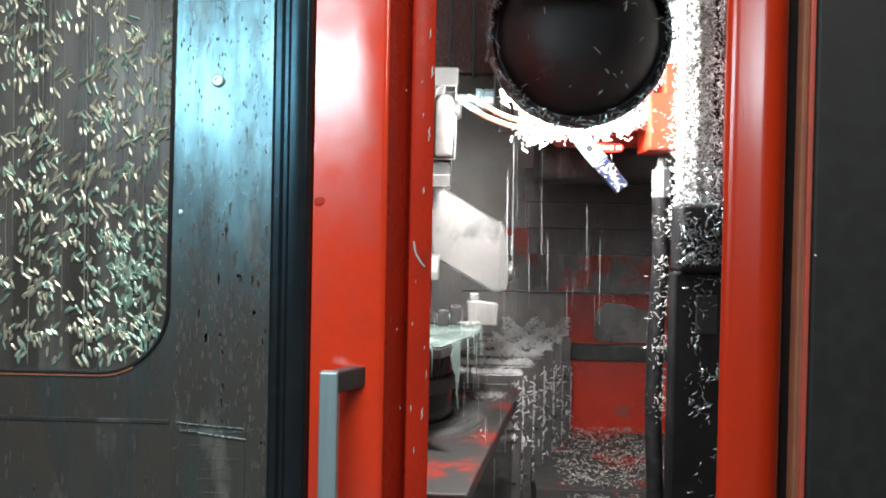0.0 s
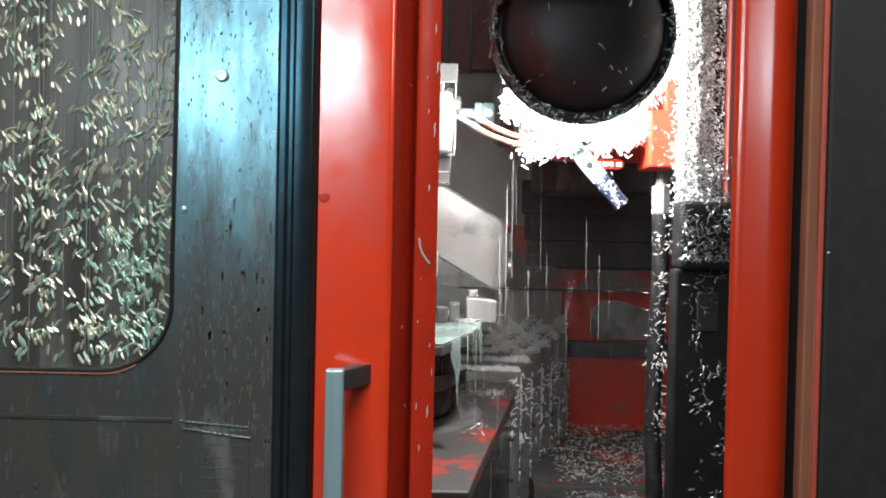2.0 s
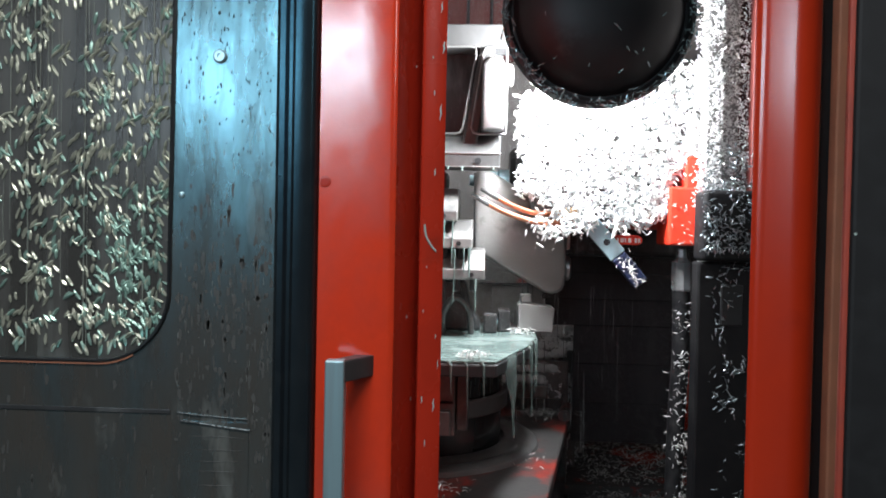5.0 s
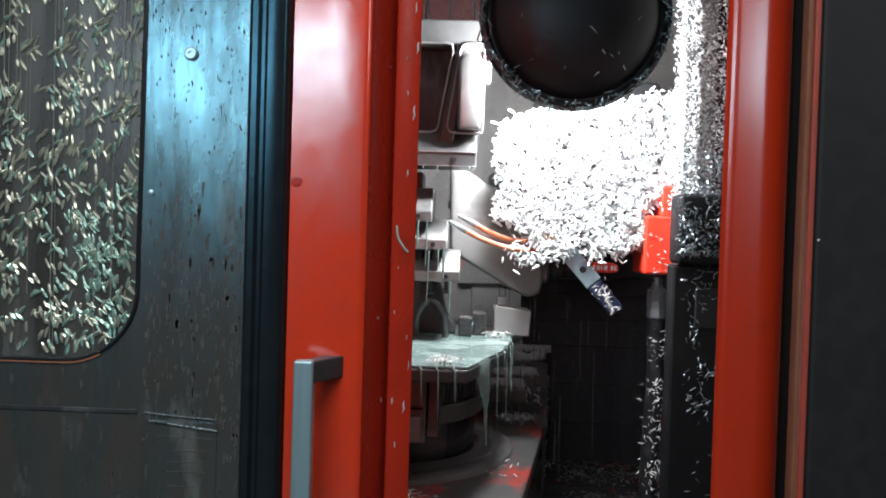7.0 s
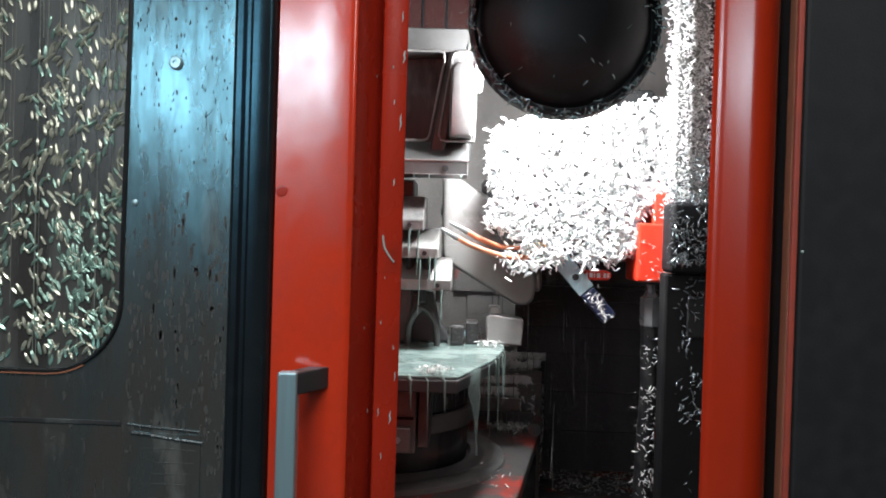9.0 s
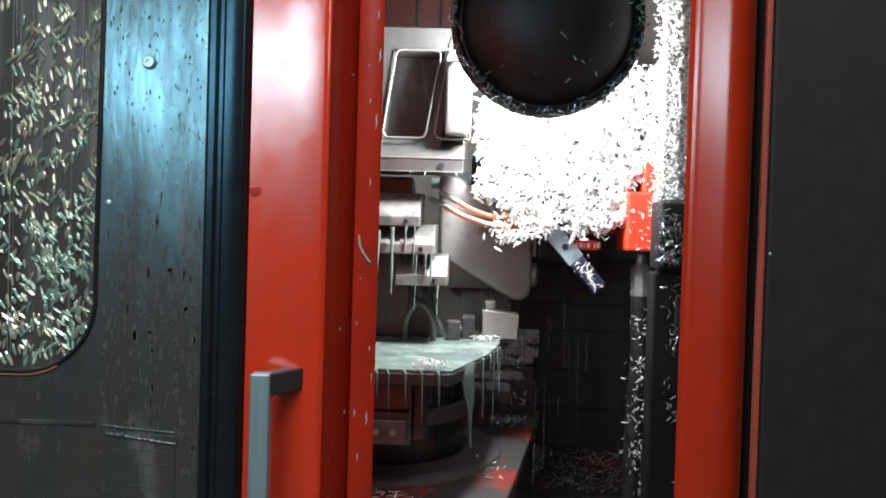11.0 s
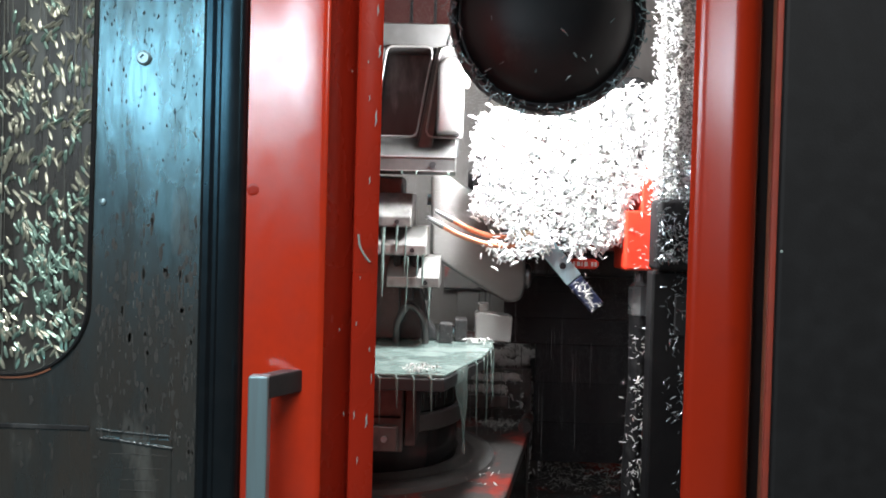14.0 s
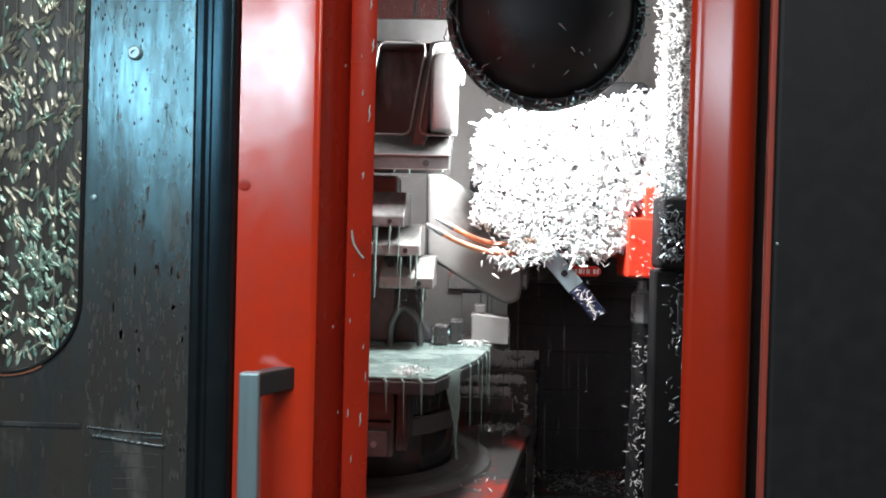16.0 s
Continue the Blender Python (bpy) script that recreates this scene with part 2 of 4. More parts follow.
def box(bm, x0, x1, y0, y1, z0, z1, bevel=0.0, seg=2):
    b = bmesh.new()
    bmesh.ops.create_cube(b, size=1)
    for v in b.verts:
        v.co = Vector(((x0 + x1) / 2 + v.co.x * (x1 - x0), (y0 + y1) / 2 + v.co.y * (y1 - y0), (z0 + z1) / 2 + v.co.z * (z1 - z0)))
    if bevel:
        bmesh.ops.bevel(b, geom=b.edges[:], offset=bevel, segments=seg, affect="EDGES", profile=0.5)
    join(bm, b)


def join(bm, b, m=None):
    if m is not None:
        b.transform(m)
    me = bpy.data.meshes.new("tmp")
    b.to_mesh(me)
    b.free()
    bm.from_mesh(me)
    bpy.data.meshes.remove(me)


def prism(bm, pts, lo, hi, axis="z", bevel=0.0, seg=2, m=None):
    """A polygon drawn in the plane across axis, pushed from lo to hi."""
    b = bmesh.new()
    put = {"z": lambda p, h: (p[0], p[1], h), "y": lambda p, h: (p[0], h, p[1]), "x": lambda p, h: (h, p[0], p[1])}[axis]
    a = [b.verts.new(put(p, lo)) for p in pts]
    c = [b.verts.new(put(p, hi)) for p in pts]
    b.faces.new(a), b.faces.new(c)
    for i in range(len(pts)):
        j = (i + 1) % len(pts)
        b.faces.new((a[i], a[j], c[j], c[i]))
    bmesh.ops.recalc_face_normals(b, faces=b.faces)
    if bevel:
        bmesh.ops.bevel(b, geom=b.edges[:], offset=bevel, segments=seg, affect="EDGES", profile=0.5)
    join(bm, b, m)


def lathe(bm, profile, centre, axis="z", n=40):
    """Turns (radius, height) pairs round an axis through centre."""
    b = bmesh.new()
    rings = []
    for r, h in profile:
        ring = []
        for k in range(n):
            a = 2 * math.pi * k / n
            u, v = r * math.cos(a), r * math.sin(a)
            ring.append(b.verts.new({"z": (u, v, h), "y": (u, h, v), "x": (h, u, v)}[axis]))
        rings.append(ring)
    for p, q in zip(rings, rings[1:]):
        for k in range(n):
            b.faces.new((p[k], p[(k + 1) % n], q[(k + 1) % n], q[k]))
    for ring in (rings[0], rings[-1]):
        if (ring[0].co - ring[n // 2].co).length > 1e-4:
            b.faces.new(ring)
    bmesh.ops.remove_doubles(b, verts=b.verts, dist=1e-5)
    bmesh.ops.recalc_face_normals(b, faces=b.faces)
    join(bm, b, Matrix.Translation(centre))


def tube(bm, pts, radius, n=10):
    b = bmesh.new()
    pts = [Vector(p) for p in pts]
    radii = radius if isinstance(radius, (list, tuple)) else [radius] * len(pts)
    rings = []
    for i, p in enumerate(pts):
        d = (pts[min(i + 1, len(pts) - 1)] - pts[max(i - 1, 0)]).normalized()
        side = d.cross(Vector((0.31, 0.9, 0.21))).normalized()
        up = d.cross(side)
        rings.append([b.verts.new(p + radii[i] * (math.cos(2 * math.pi * k / n) * side + math.sin(2 * math.pi * k / n) * up)) for k in range(n)])
    for p, q in zip(rings, rings[1:]):
        for k in range(n):
            b.faces.new((p[k], p[(k + 1) % n], q[(k + 1) % n], q[k]))
    b.faces.new(rings[0]), b.faces.new(rings[-1])
    bmesh.ops.recalc_face_normals(b, faces=b.faces)
    join(bm, b)


def curve_points(pts, n=8):
    """A smooth way through pts."""
    out = []
    p = [Vector(q) for q in pts]
    p = [2 * p[0] - p[1]] + p + [2 * p[-1] - p[-2]]
    for i in range(1, len(p) - 2):
        for k in range(n):
            t = k / n
            out.append(0.5 * (2 * p[i] + (p[i + 1] - p[i - 1]) * t + (2 * p[i - 1] - 5 * p[i] + 4 * p[i + 1] - p[i + 2]) * t * t + (3 * p[i] - p[i - 1] - 3 * p[i + 1] + p[i + 2]) * t ** 3))
    return out + [p[-2]]


def part(name, bm, material, parent, label="", smooth=False):
    me = bpy.data.meshes.new(name)
    bm.to_mesh(me)
    bm.free()
    me.materials.append(M[material])
    if smooth:
        for f in me.polygons:
            f.use_smooth = True
        me.set_sharp_from_angle(angle=radians(38))
    ob = new(name, me)
    ob.parent = parent
    if label:
        tagged(ob, label)
    return ob


def thing(name, label, category, group="", kind=""):
    return tagged(new(name), label, category, group, kind)


def B():
    return bmesh.new()


RNG = np.random.default_rng(7)
SPECK = np.random.default_rng(19)


def chips(name, spots, material, label, size=(0.012, 0.026), width=0.3, curl=1.0, flat=0.4, kind="stuff", parent=None):
    """Curled metal shavings: spots are (x, y, z, normal). Each one is a bent strip with a three-sided section."""
    verts, faces = [], []
    for x, y, z, nrm in spots:
        nrm = Vector(nrm).normalized()
        size_now = RNG.uniform(*size)
        d = Vector(RNG.normal(size=3))
        d = (d - nrm * d.dot(nrm) * (1 - flat)).normalized()
        side = d.cross(nrm).normalized() if d.cross(nrm).length > 0.05 else d.orthogonal().normalized()
        up = side.cross(d)
        bend = RNG.uniform(0.2, 1.0) * curl
        w = size_now * width * RNG.uniform(0.5, 1.1)
        base = len(verts)
        c0 = Vector((x, y, z))
        for k in range(4):
            u = (k / 3 - 0.5)
            c = c0 + d * (u * size_now) + up * (size_now * bend * (0.25 - u * u))
            ww = w * (1 - 1.1 * abs(u)) * 0.5
            tw = side * math.cos(u * 1.6 * bend) + up * math.sin(u * 1.6 * bend)
            verts += [tuple(c - tw * ww), tuple(c + tw * ww), tuple(c + up.cross(tw).normalized() * 0.0004 + up * 0.28 * w)]
        for k in range(3):
            a = base + 3 * k
            faces += [(a, a + 1, a + 4, a + 3), (a + 1, a + 2, a + 5, a + 4), (a + 2, a, a + 3, a + 5)]
        faces += [(base, base + 2, base + 1), (base + 9, base + 10, base + 11)]
    me = bpy.data.meshes.new(name)
    me.from_pydata(verts, [], faces)
    me.materials.append(M[material])
    ob = new(name, me)
    if parent:
        ob.parent = parent
        ob["kind"] = "stuff"
        return tagged(ob, label)
    return tagged(ob, label, "metal chips", kind=kind)


# ---- the machine's front: door, frame, post ----


def rounded_corner(cx, cz, r, a0, a1, n=12):
    return [(cx + r * math.cos(radians(a0 + (a1 - a0) * k / n)), cz + r * math.sin(radians(a0 + (a1 - a0) * k / n))) for k in range(n + 1)]


def build_door():
    door = thing("door_1", "sliding machine door, wet dark steel sheet with red edge column", "door", kind="structure")
    # sheet around the window: the lower right corner of the opening is round
    bm = B()
    hole = [(-0.406, 2.2)] + [(-0.414, 1.40)] + rounded_corner(-0.524, 1.338, 0.11, 0, -90) + [(-1.25, 1.226)]
    prism(bm, [(-0.25, 2.45), (-0.406, 2.45)] + hole[0:1] + hole[1:] + [(-1.4, 1.226), (-1.4, 0.3), (-0.25, 0.3)], 0.0, 0.02, "y")
    part("door_sheet", bm, "door_steel", door)
    bm = B()
    edge = [Vector((x, -0.002, z)) for x, z in hole]
    tube(bm, edge, 0.003, 6)
    part("window_seal", bm, "rubber", door, "thin black rubber window seal")
    bm = B()
    edge = [Vector((x, -0.001, z - 0.0042)) for x, z in hole[10:]]
    tube(bm, edge, 0.0022, 6)
    part("seal_edge", bm, "brown", door, "rusty orange window edge")
    bm = B()
    box(bm, -1.4, -0.395, 0.022, 0.03, 1.21, 2.45)
    part("window_pane", bm, "glass", door, "dirty glass pane streaked with coolant")
    bm = B()
    for _ in range(44):
        x, z = RNG.uniform(-0.95, -0.425), RNG.uniform(1.25, 1.9)
        n = RNG.uniform(0.1, 0.45)
        tube(bm, [(x, 0.0215, z + n), (x + RNG.normal(0, 0.002), 0.0212, z + n * 0.4), (x, 0.0215, max(1.235, z - n * 0.3))], [0.0003, RNG.uniform(0.0004, 0.0013), 0.0006], 6)
    part("drip_trails", bm, "trail", door, "pale coolant drip trails")
    bm = B()
    for _ in range(210):
        x, z = SPECK.uniform(-0.402, -0.258), SPECK.triangular(1.5, 1.74, 1.95)
        r, n = SPECK.uniform(0.0005, 0.0013), SPECK.uniform(0.0015, 0.005)
        tube(bm, [(x, 0.0, z + n), (x, -0.0002, z), (x, 0.0, z - n * 0.6)], [r * 0.3, r, r * 0.4], 5)
    drops = part("oil_drops", bm, "rubber", door, "dark oil drops on the wet sheet")
    drops["kind"] = "stuff"
    bm = B()
    for _ in range(340):
        x, z = SPECK.uniform(-0.402, -0.256), SPECK.triangular(0.98, 1.36, 1.50)
        if SPECK.uniform() < 0.25:
            x, z = SPECK.uniform(-1.0, -0.40), SPECK.uniform(0.98, 1.21)
        r, n = SPECK.uniform(0.0006, 0.0034), SPECK.uniform(0.002, 0.013)
        prism(bm, [(x + SPECK.normal(0, r * 0.3) + r * math.cos(a) * (1 + 0.4 * math.sin(3 * a)), z + n * math.sin(a)) for a in (0, 0.9, 1.57, 2.2, 3.14, 4.0, 4.71, 5.4)], -0.0004, 0.0, "y")
    smears = part("coolant_smears", bm, "smear", door, "pale dried coolant smears")
    smears["kind"] = "stuff"
    bm = B()
    for _ in range(90):
        x, z = SPECK.uniform(-0.402, -0.256), SPECK.triangular(1.0, 1.36, 1.7)
        r, n = SPECK.uniform(0.0004, 0.0009), SPECK.uniform(0.001, 0.007)
        tube(bm, [(x, 0.0, z + n), (x + SPECK.normal(0, 0.001), -0.0004, z), (x, 0.0, z - n)], [r * 0.3, r, r * 0.4], 5)
    specks = part("coolant_specks", bm, "dried", door, "small dried coolant specks")
    specks["kind"] = "stuff"
    # lower folded seam and welded patch
    bm = B()
    box(bm, -1.4, -0.41, -0.0018, 0.0, 1.149, 1.156, 0.001)
    part("seam", bm, "dark_steel", door)
    bm = B()
    box(bm, -0.393, -0.288, -0.0015, 0.0, 0.98, 1.139)
    part("patch_plate", bm, "door_steel", door, "welded dark patch plate")
    bm = B()
    tube(bm, curve_points([(-0.400, -0.001, 1.152), (-0.37, -0.0015, 1.149), (-0.34, -0.001, 1.147), (-0.290, -0.001, 1.144)]), 0.0011, 6)
    part("weld_bead", bm, "chip_dark", door)
    bm = B()
    tube(bm, curve_points([(-0.394, -0.002, 1.139), (-0.372, -0.003, 1.138), (-0.362, -0.002, 1.136), (-0.33, -0.0025, 1.132), (-0.286, -0.002, 1.127)]), [0.0008 + 0.0014 * abs(math.sin(k * 1.7)) for k in range(33)], 6)
    part("weld_bead", bm, "chip_dark", door)
    for k in range(6):
        z = 1.118 - 0.019 * k + SPECK.normal(0, 0.002)
        x0, x1 = -0.386 + SPECK.uniform(0, 0.02), -0.300 + SPECK.uniform(-0.03, 0.008)
        bm = B()
        tube(bm, [(x0, -0.0015, z), ((x0 + x1) / 2, -0.0021, z + SPECK.normal(0, 0.001)), (x1, -0.0015, z + SPECK.normal(0, 0.001))], [0.0002, 0.0005, 0.0002], 5)
        part("brush_mark", bm, "smear", door)
    # rivets
    bm = B()
    lathe(bm, [(0.0105, 0.0), (0.0105, -0.003), (0.008, -0.006), (0.004, -0.006), (0.0035, -0.003), (0, -0.003)], (-0.34, 0, 1.694), "y", 20)
    part("rivet", bm, "steel", door, "", True)
    bm = B()
    lathe(bm, [(0.005, 0.0), (0.005, -0.002), (0.002, -0.0035), (0, -0.0035)], (-0.397, 0, 1.484), "y", 14)
    part("rivet", bm, "steel", door, "", True)
    # black grooved rubber edge strip
    bm = B()
    prof = [(-0.252, 0.02), (-0.252, -0.004), (-0.246, -0.010), (-0.238, -0.010), (-0.233, -0.004), (-0.228, -0.004), (-0.222, -0.012), (-0.200, -0.012), (-0.192, -0.006), (-0.1885, 0.004), (-0.1885, 0.02)]
    prism(bm, prof, 0.3, 2.45, "z")
    part("edge_strip", bm, "strip", door, "black grooved rubber door strip", True)
    # red folded column
    bm = B()
    prof = [(-0.1885, 0.10), (-0.1885, 0.006), (-0.186, 0.001), (-0.080, 0.0), (-0.074, 0.0012), (-0.070, 0.005), (-0.0702, 0.10)]
    prism(bm, prof, 0.3, 2.45, "z")
    part("edge_column", bm, "red", door, "glossy red folded sheet column", True)
    # return in darker red: the shade on this side is in its colour
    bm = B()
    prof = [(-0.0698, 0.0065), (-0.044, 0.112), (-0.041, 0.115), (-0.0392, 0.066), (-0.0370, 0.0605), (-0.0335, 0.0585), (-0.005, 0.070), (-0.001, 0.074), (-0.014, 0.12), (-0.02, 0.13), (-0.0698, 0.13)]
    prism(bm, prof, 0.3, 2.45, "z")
    part("column_return", bm, "red_shade_smudge", door, "folded red return coloured dark for shade, paint chipped", True)
    return door


def build_handle():
    handle = thing("door_handle", "square brushed steel pull handle on the red door column", "handle")
    bm = B()
    box(bm, -0.160, -0.132, -0.065, -0.043, 0.85, 1.2485, 0.0025)
    part("grip", bm, "steel", handle)
    for z0, z1 in ((1.216, 1.248), (0.852, 0.884)):
        bm = B()
        prism(bm, [(-0.160, -0.062), (-0.134, -0.062), (-0.098, 0.001), (-0.128, 0.001)], z0, z1, "z", 0.002)
        part("bracket_leg", bm, "dark_steel", handle)
    return handle


def build_flakes():
    """Bare spots where the red paint has chipped off, and the curved scratch."""
    bm = B()
    for x, z, w, h in ((-0.006, 1.727, 0.006, 0.020), (-0.009, 1.625, 0.005, 0.026), (-0.019, 1.655, 0.003, 0.010), (-0.016, 1.53, 0.004, 0.012), (-0.056, 1.30, 0.003, 0.006), (-0.03, 1.31, 0.003, 0.007), (-0.050, 1.165, 0.003, 0.008), (-0.012, 1.16, 0.005, 0.022), (-0.030, 1.17, 0.004, 0.013), (-0.022, 1.71, 0.003, 0.006), (-0.05, 1.70, 0.003, 0.005), (-0.024, 1.10, 0.003, 0.012), (-0.006, 1.225, 0.003, 0.016), (-0.010, 1.27, 0.003, 0.008), (-0.026, 1.38, 0.002, 0.005), (-0.010, 1.79, 0.004, 0.018)):
        y = (x + 0.070) * 4.115 + 0.0045 if x < -0.042 else 0.0583 + (x + 0.0335) * 0.40
        tube(bm, [(x - w * 0.2, y, z - h / 2), (x + w * 0.25, y - 0.0004, z - h * 0.1), (x, y - 0.0004, z + h * 0.15), (x + w * 0.3, y, z + h / 2)], [w * 0.06, w * 0.28, w * 0.25, w * 0.06], 6)
    ob = thing("paint_chips", "small bare spots in the chipped red column paint", "paint chips", kind="stuff")
    part("bare_spots", bm, "flake", ob)
    bm = B()
    tube(bm, curve_points([(-0.030, 0.0592, 1.447), (-0.027, 0.0605, 1.428), (-0.018, 0.0642, 1.412), (-0.012, 0.0665, 1.405)]), 0.0018, 6)
    part("scratch", bm, "flake", ob, "curved pale scratch")
    bm = B()
    lathe(bm, [(0.009, 0), (0.006, -0.0003), (0, -0.0003)], (-0.177, 0.0005, 1.508), "y", 12)
    part("smudge", bm, "red_shade_smudge", ob, "dark round smudge")


def build_post():
    post = thing("door_post", "glossy red vertical door post with rounded front", "post", kind="structure")
    bm = B()
    prof = [(0.470, -0.035), (0.4375, -0.050), (0.439, -0.055), (0.443, -0.058), (0.449, -0.0595), (0.4535, -0.060), (0.482, -0.0720), (0.492, -0.0745), (0.506, -0.0735), (0.519, -0.066), (0.5275, -0.052), (0.5285, -0.035)]
    prism(bm, prof, 0.3, 2.45, "z")
    part("folded_post", bm, "red_post", post, "", True)
    bm = B()
    box(bm, 0.505, 0.60, -0.02, 0.12, 0.3, 2.45)
    part("gap_seal", bm, "rubber", post, "black rubber gap seal")
    # unseen sheet added over the opening to keep workshop light out
    head = thing("overhead_light_block", "unseen dark sheet above the door opening, blocks workshop light", "header", kind="structure")
    bm = B()
    box(bm, -0.188, 0.60, 0.121, 0.16, 1.93, 2.75)
    part("light_block_sheet", bm, "panel_grey", head)
    strip = thing("frame_trim", "worn brown painted frame edge beside the post", "trim", kind="structure")
    bm = B()
    box(bm, 0.552, 0.70, -0.045, -0.021, 0.3, 2.45, 0.003)
    part("trim_strip", bm, "brown", strip)
    panel = thing("cabinet_panel", "dark grey powder coated cabinet side with red edge", "panel", kind="structure")
    bm = B()
    box(bm, 0.4545, 1.75, -0.308, -0.294, 0.3, 2.45, 0.004)
    part("sheet", bm, "panel_grey", panel)
    bm = B()
    lathe(bm, [(0.0016, 0.0), (0.001, -0.0006), (0.0, -0.0006)], (0.458, -0.308, 1.441), "y", 8)
    part("paint_nick", bm, "flake", panel, "small pale nick in the coating")
    bm = B()
    box(bm, 0.4475, 0.4543, -0.305, -0.298, 0.3, 2.45, 0.002)
    part("edge_bead", bm, "red_edge", panel, "thin dull red edge")


# ---- inside the machine ----


def build_enclosure():
    wall = thing("wall_back", "red and grey painted back wall of the machine, splashed", "wall", kind="structure")
    bm = B()
    box(bm, -1.918, 1.899, 2.451, 2.522, 0.300, 2.740)
    part("sheet", bm, "grey_wall", wall)
    bm = B()
    box(bm, 0.545, 1.422, 2.424, 2.448, 0.317, 0.893, 0.004)
    part("lower_panel", bm, "red_back", wall, "red painted lower panel")
    bm = B()
    box(bm, 0.542, 1.422, 2.397, 2.448, 0.895, 0.969, 0.005)
    part("rail_strip", bm, "dark_steel", wall, "dark horizontal rail strip")
    bm = B()
    box(bm, 0.543, 1.422, 2.424, 2.448, 0.972, 1.205, 0.004)
    part("upper_panel", bm, "red_back", wall, "red panel with worn grey patch")
    bm = B()
    prism(bm, [(0.676, 0.997), (0.706, 0.981), (0.981, 0.981), (0.981, 1.092), (0.921, 1.128), (0.825, 1.158), (0.730, 1.164), (0.688, 1.128), (0.673, 1.056)], 2.419, 2.4245, "y", 0.002)
    part("bare_patch", bm, "cast", wall, "grey patch of bare metal")
    bm = B()
    box(bm, 0.110, 0.539, 2.417, 2.448, 0.794, 1.205, 0.004)
    part("grey_panel", bm, "cast", wall, "plain grey panel")
    bm = B()
    box(bm, 0.050, 1.422, 2.379, 2.448, 1.208, 1.216, 0.002)
    part("ledge", bm, "dark_steel", wall)
    bm = B()
    prism(bm, [(2.379, 1.217), (2.448, 1.217), (2.448, 1.510), (2.439, 1.510)], 0.05, 1.42, "x")
    part("sloped_panel", bm, "red_worn", wall, "sloped panel with worn red paint")
    bm = B()
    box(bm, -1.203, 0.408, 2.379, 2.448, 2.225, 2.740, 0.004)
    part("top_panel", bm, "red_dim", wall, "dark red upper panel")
    for k in range(3):
        bm = B()
        tube(bm, [(-0.129 + k * 0.107, 2.361, 2.20), (-0.129 + k * 0.107, 2.361, 2.74)], 0.007, 6)
        part("pipe", bm, "dark_steel", wall)
    side = thing("wall_side", "grey stainless side walls of the machine room", "wall", kind="structure")
    bm = B()
    box(bm, 1.1, 1.15, 0.13, 2.45, 0.3, 2.75)
    part("right_sheet", bm, "grey_wall", side)
    bm = B()
    box(bm, -1.65, -1.6, 0.04, 2.45, 0.3, 2.75)
    part("left_sheet", bm, "grey_wall", side)
    bm = B()
    box(bm, 0.601, 1.15, 0.121, 0.129, 0.3, 2.75)
    part("front_sheet", bm, "grey_wall", side)
    ceil = tagged(new("ceiling"), "grey sheet roof of the machine enclosure", "ceiling", kind="structure")
    bm = B()
    box(bm, -1.65, 1.15, 0.0, 2.53, 2.751, 2.78)
    part("roof_sheet", bm, "grey_wall", ceil)
    pit = thing("machine_floor", "chip covered machine floor with red worn paint", "floor", kind="structure")
    bm = B()
    box(bm, -1.6, 1.1, 0.05, 2.45, 0.28, 0.34)
    part("pan", bm, "dark_steel", pit)
    bm = B()
    prism(bm, [(1.72, 0.507), (2.42, 0.555), (2.42, 0.342), (1.72, 0.342)], 0.35, 1.098, "x", 0.004)
    part("chip_tray", bm, "red_tray", pit, "sloped red tray, paint worn to grey")
    bm = B()
    prism(bm, [(1.20, 0.44), (1.715, 0.475), (1.715, 0.342), (1.20, 0.342)], 0.40, 1.098, "x", 0.004)
    part("front_tray", bm, "dark_steel", pit)


COVER = []  # (plate, share of the saddle's stroke that it follows)


def build_covers():
    cover = thing("telescopic_cover", "stepped steel telescopic way cover strewn with chips", "way cover")
    for i in range(6):
        y0, xr, zt = 1.75 + 0.11 * i, 0.285 + 0.052 * i, 0.93 + 0.016 * i
        bm = B()
        box(bm, -0.12 - 0.01 * i, xr, y0, min(y0 + 0.2, 2.41), 0.345 + 0.002 * i, zt, 0.003)
        plate = part("cover_plate", bm, "grey_cover", cover)
        bm = B()
        box(bm, -0.125 - 0.01 * i, xr + 0.006, y0 - 0.016, y0 + 0.002, 0.40, zt + 0.005, 0.003)
        part("wiper_edge", bm, "wiper", plate, "bright steel wiper edge")
        for z in (0.52, 0.68, 0.84):
            bm = B()
            lathe(bm, [(0.008, 0.0), (0.008, -0.004), (0.004, -0.006), (0.0, -0.006)], (xr - 0.02, y0 - 0.016, z), "y", 8)
            part("screw", bm, "dark_steel", plate)
        COVER.append((plate, 1 - i / 6))


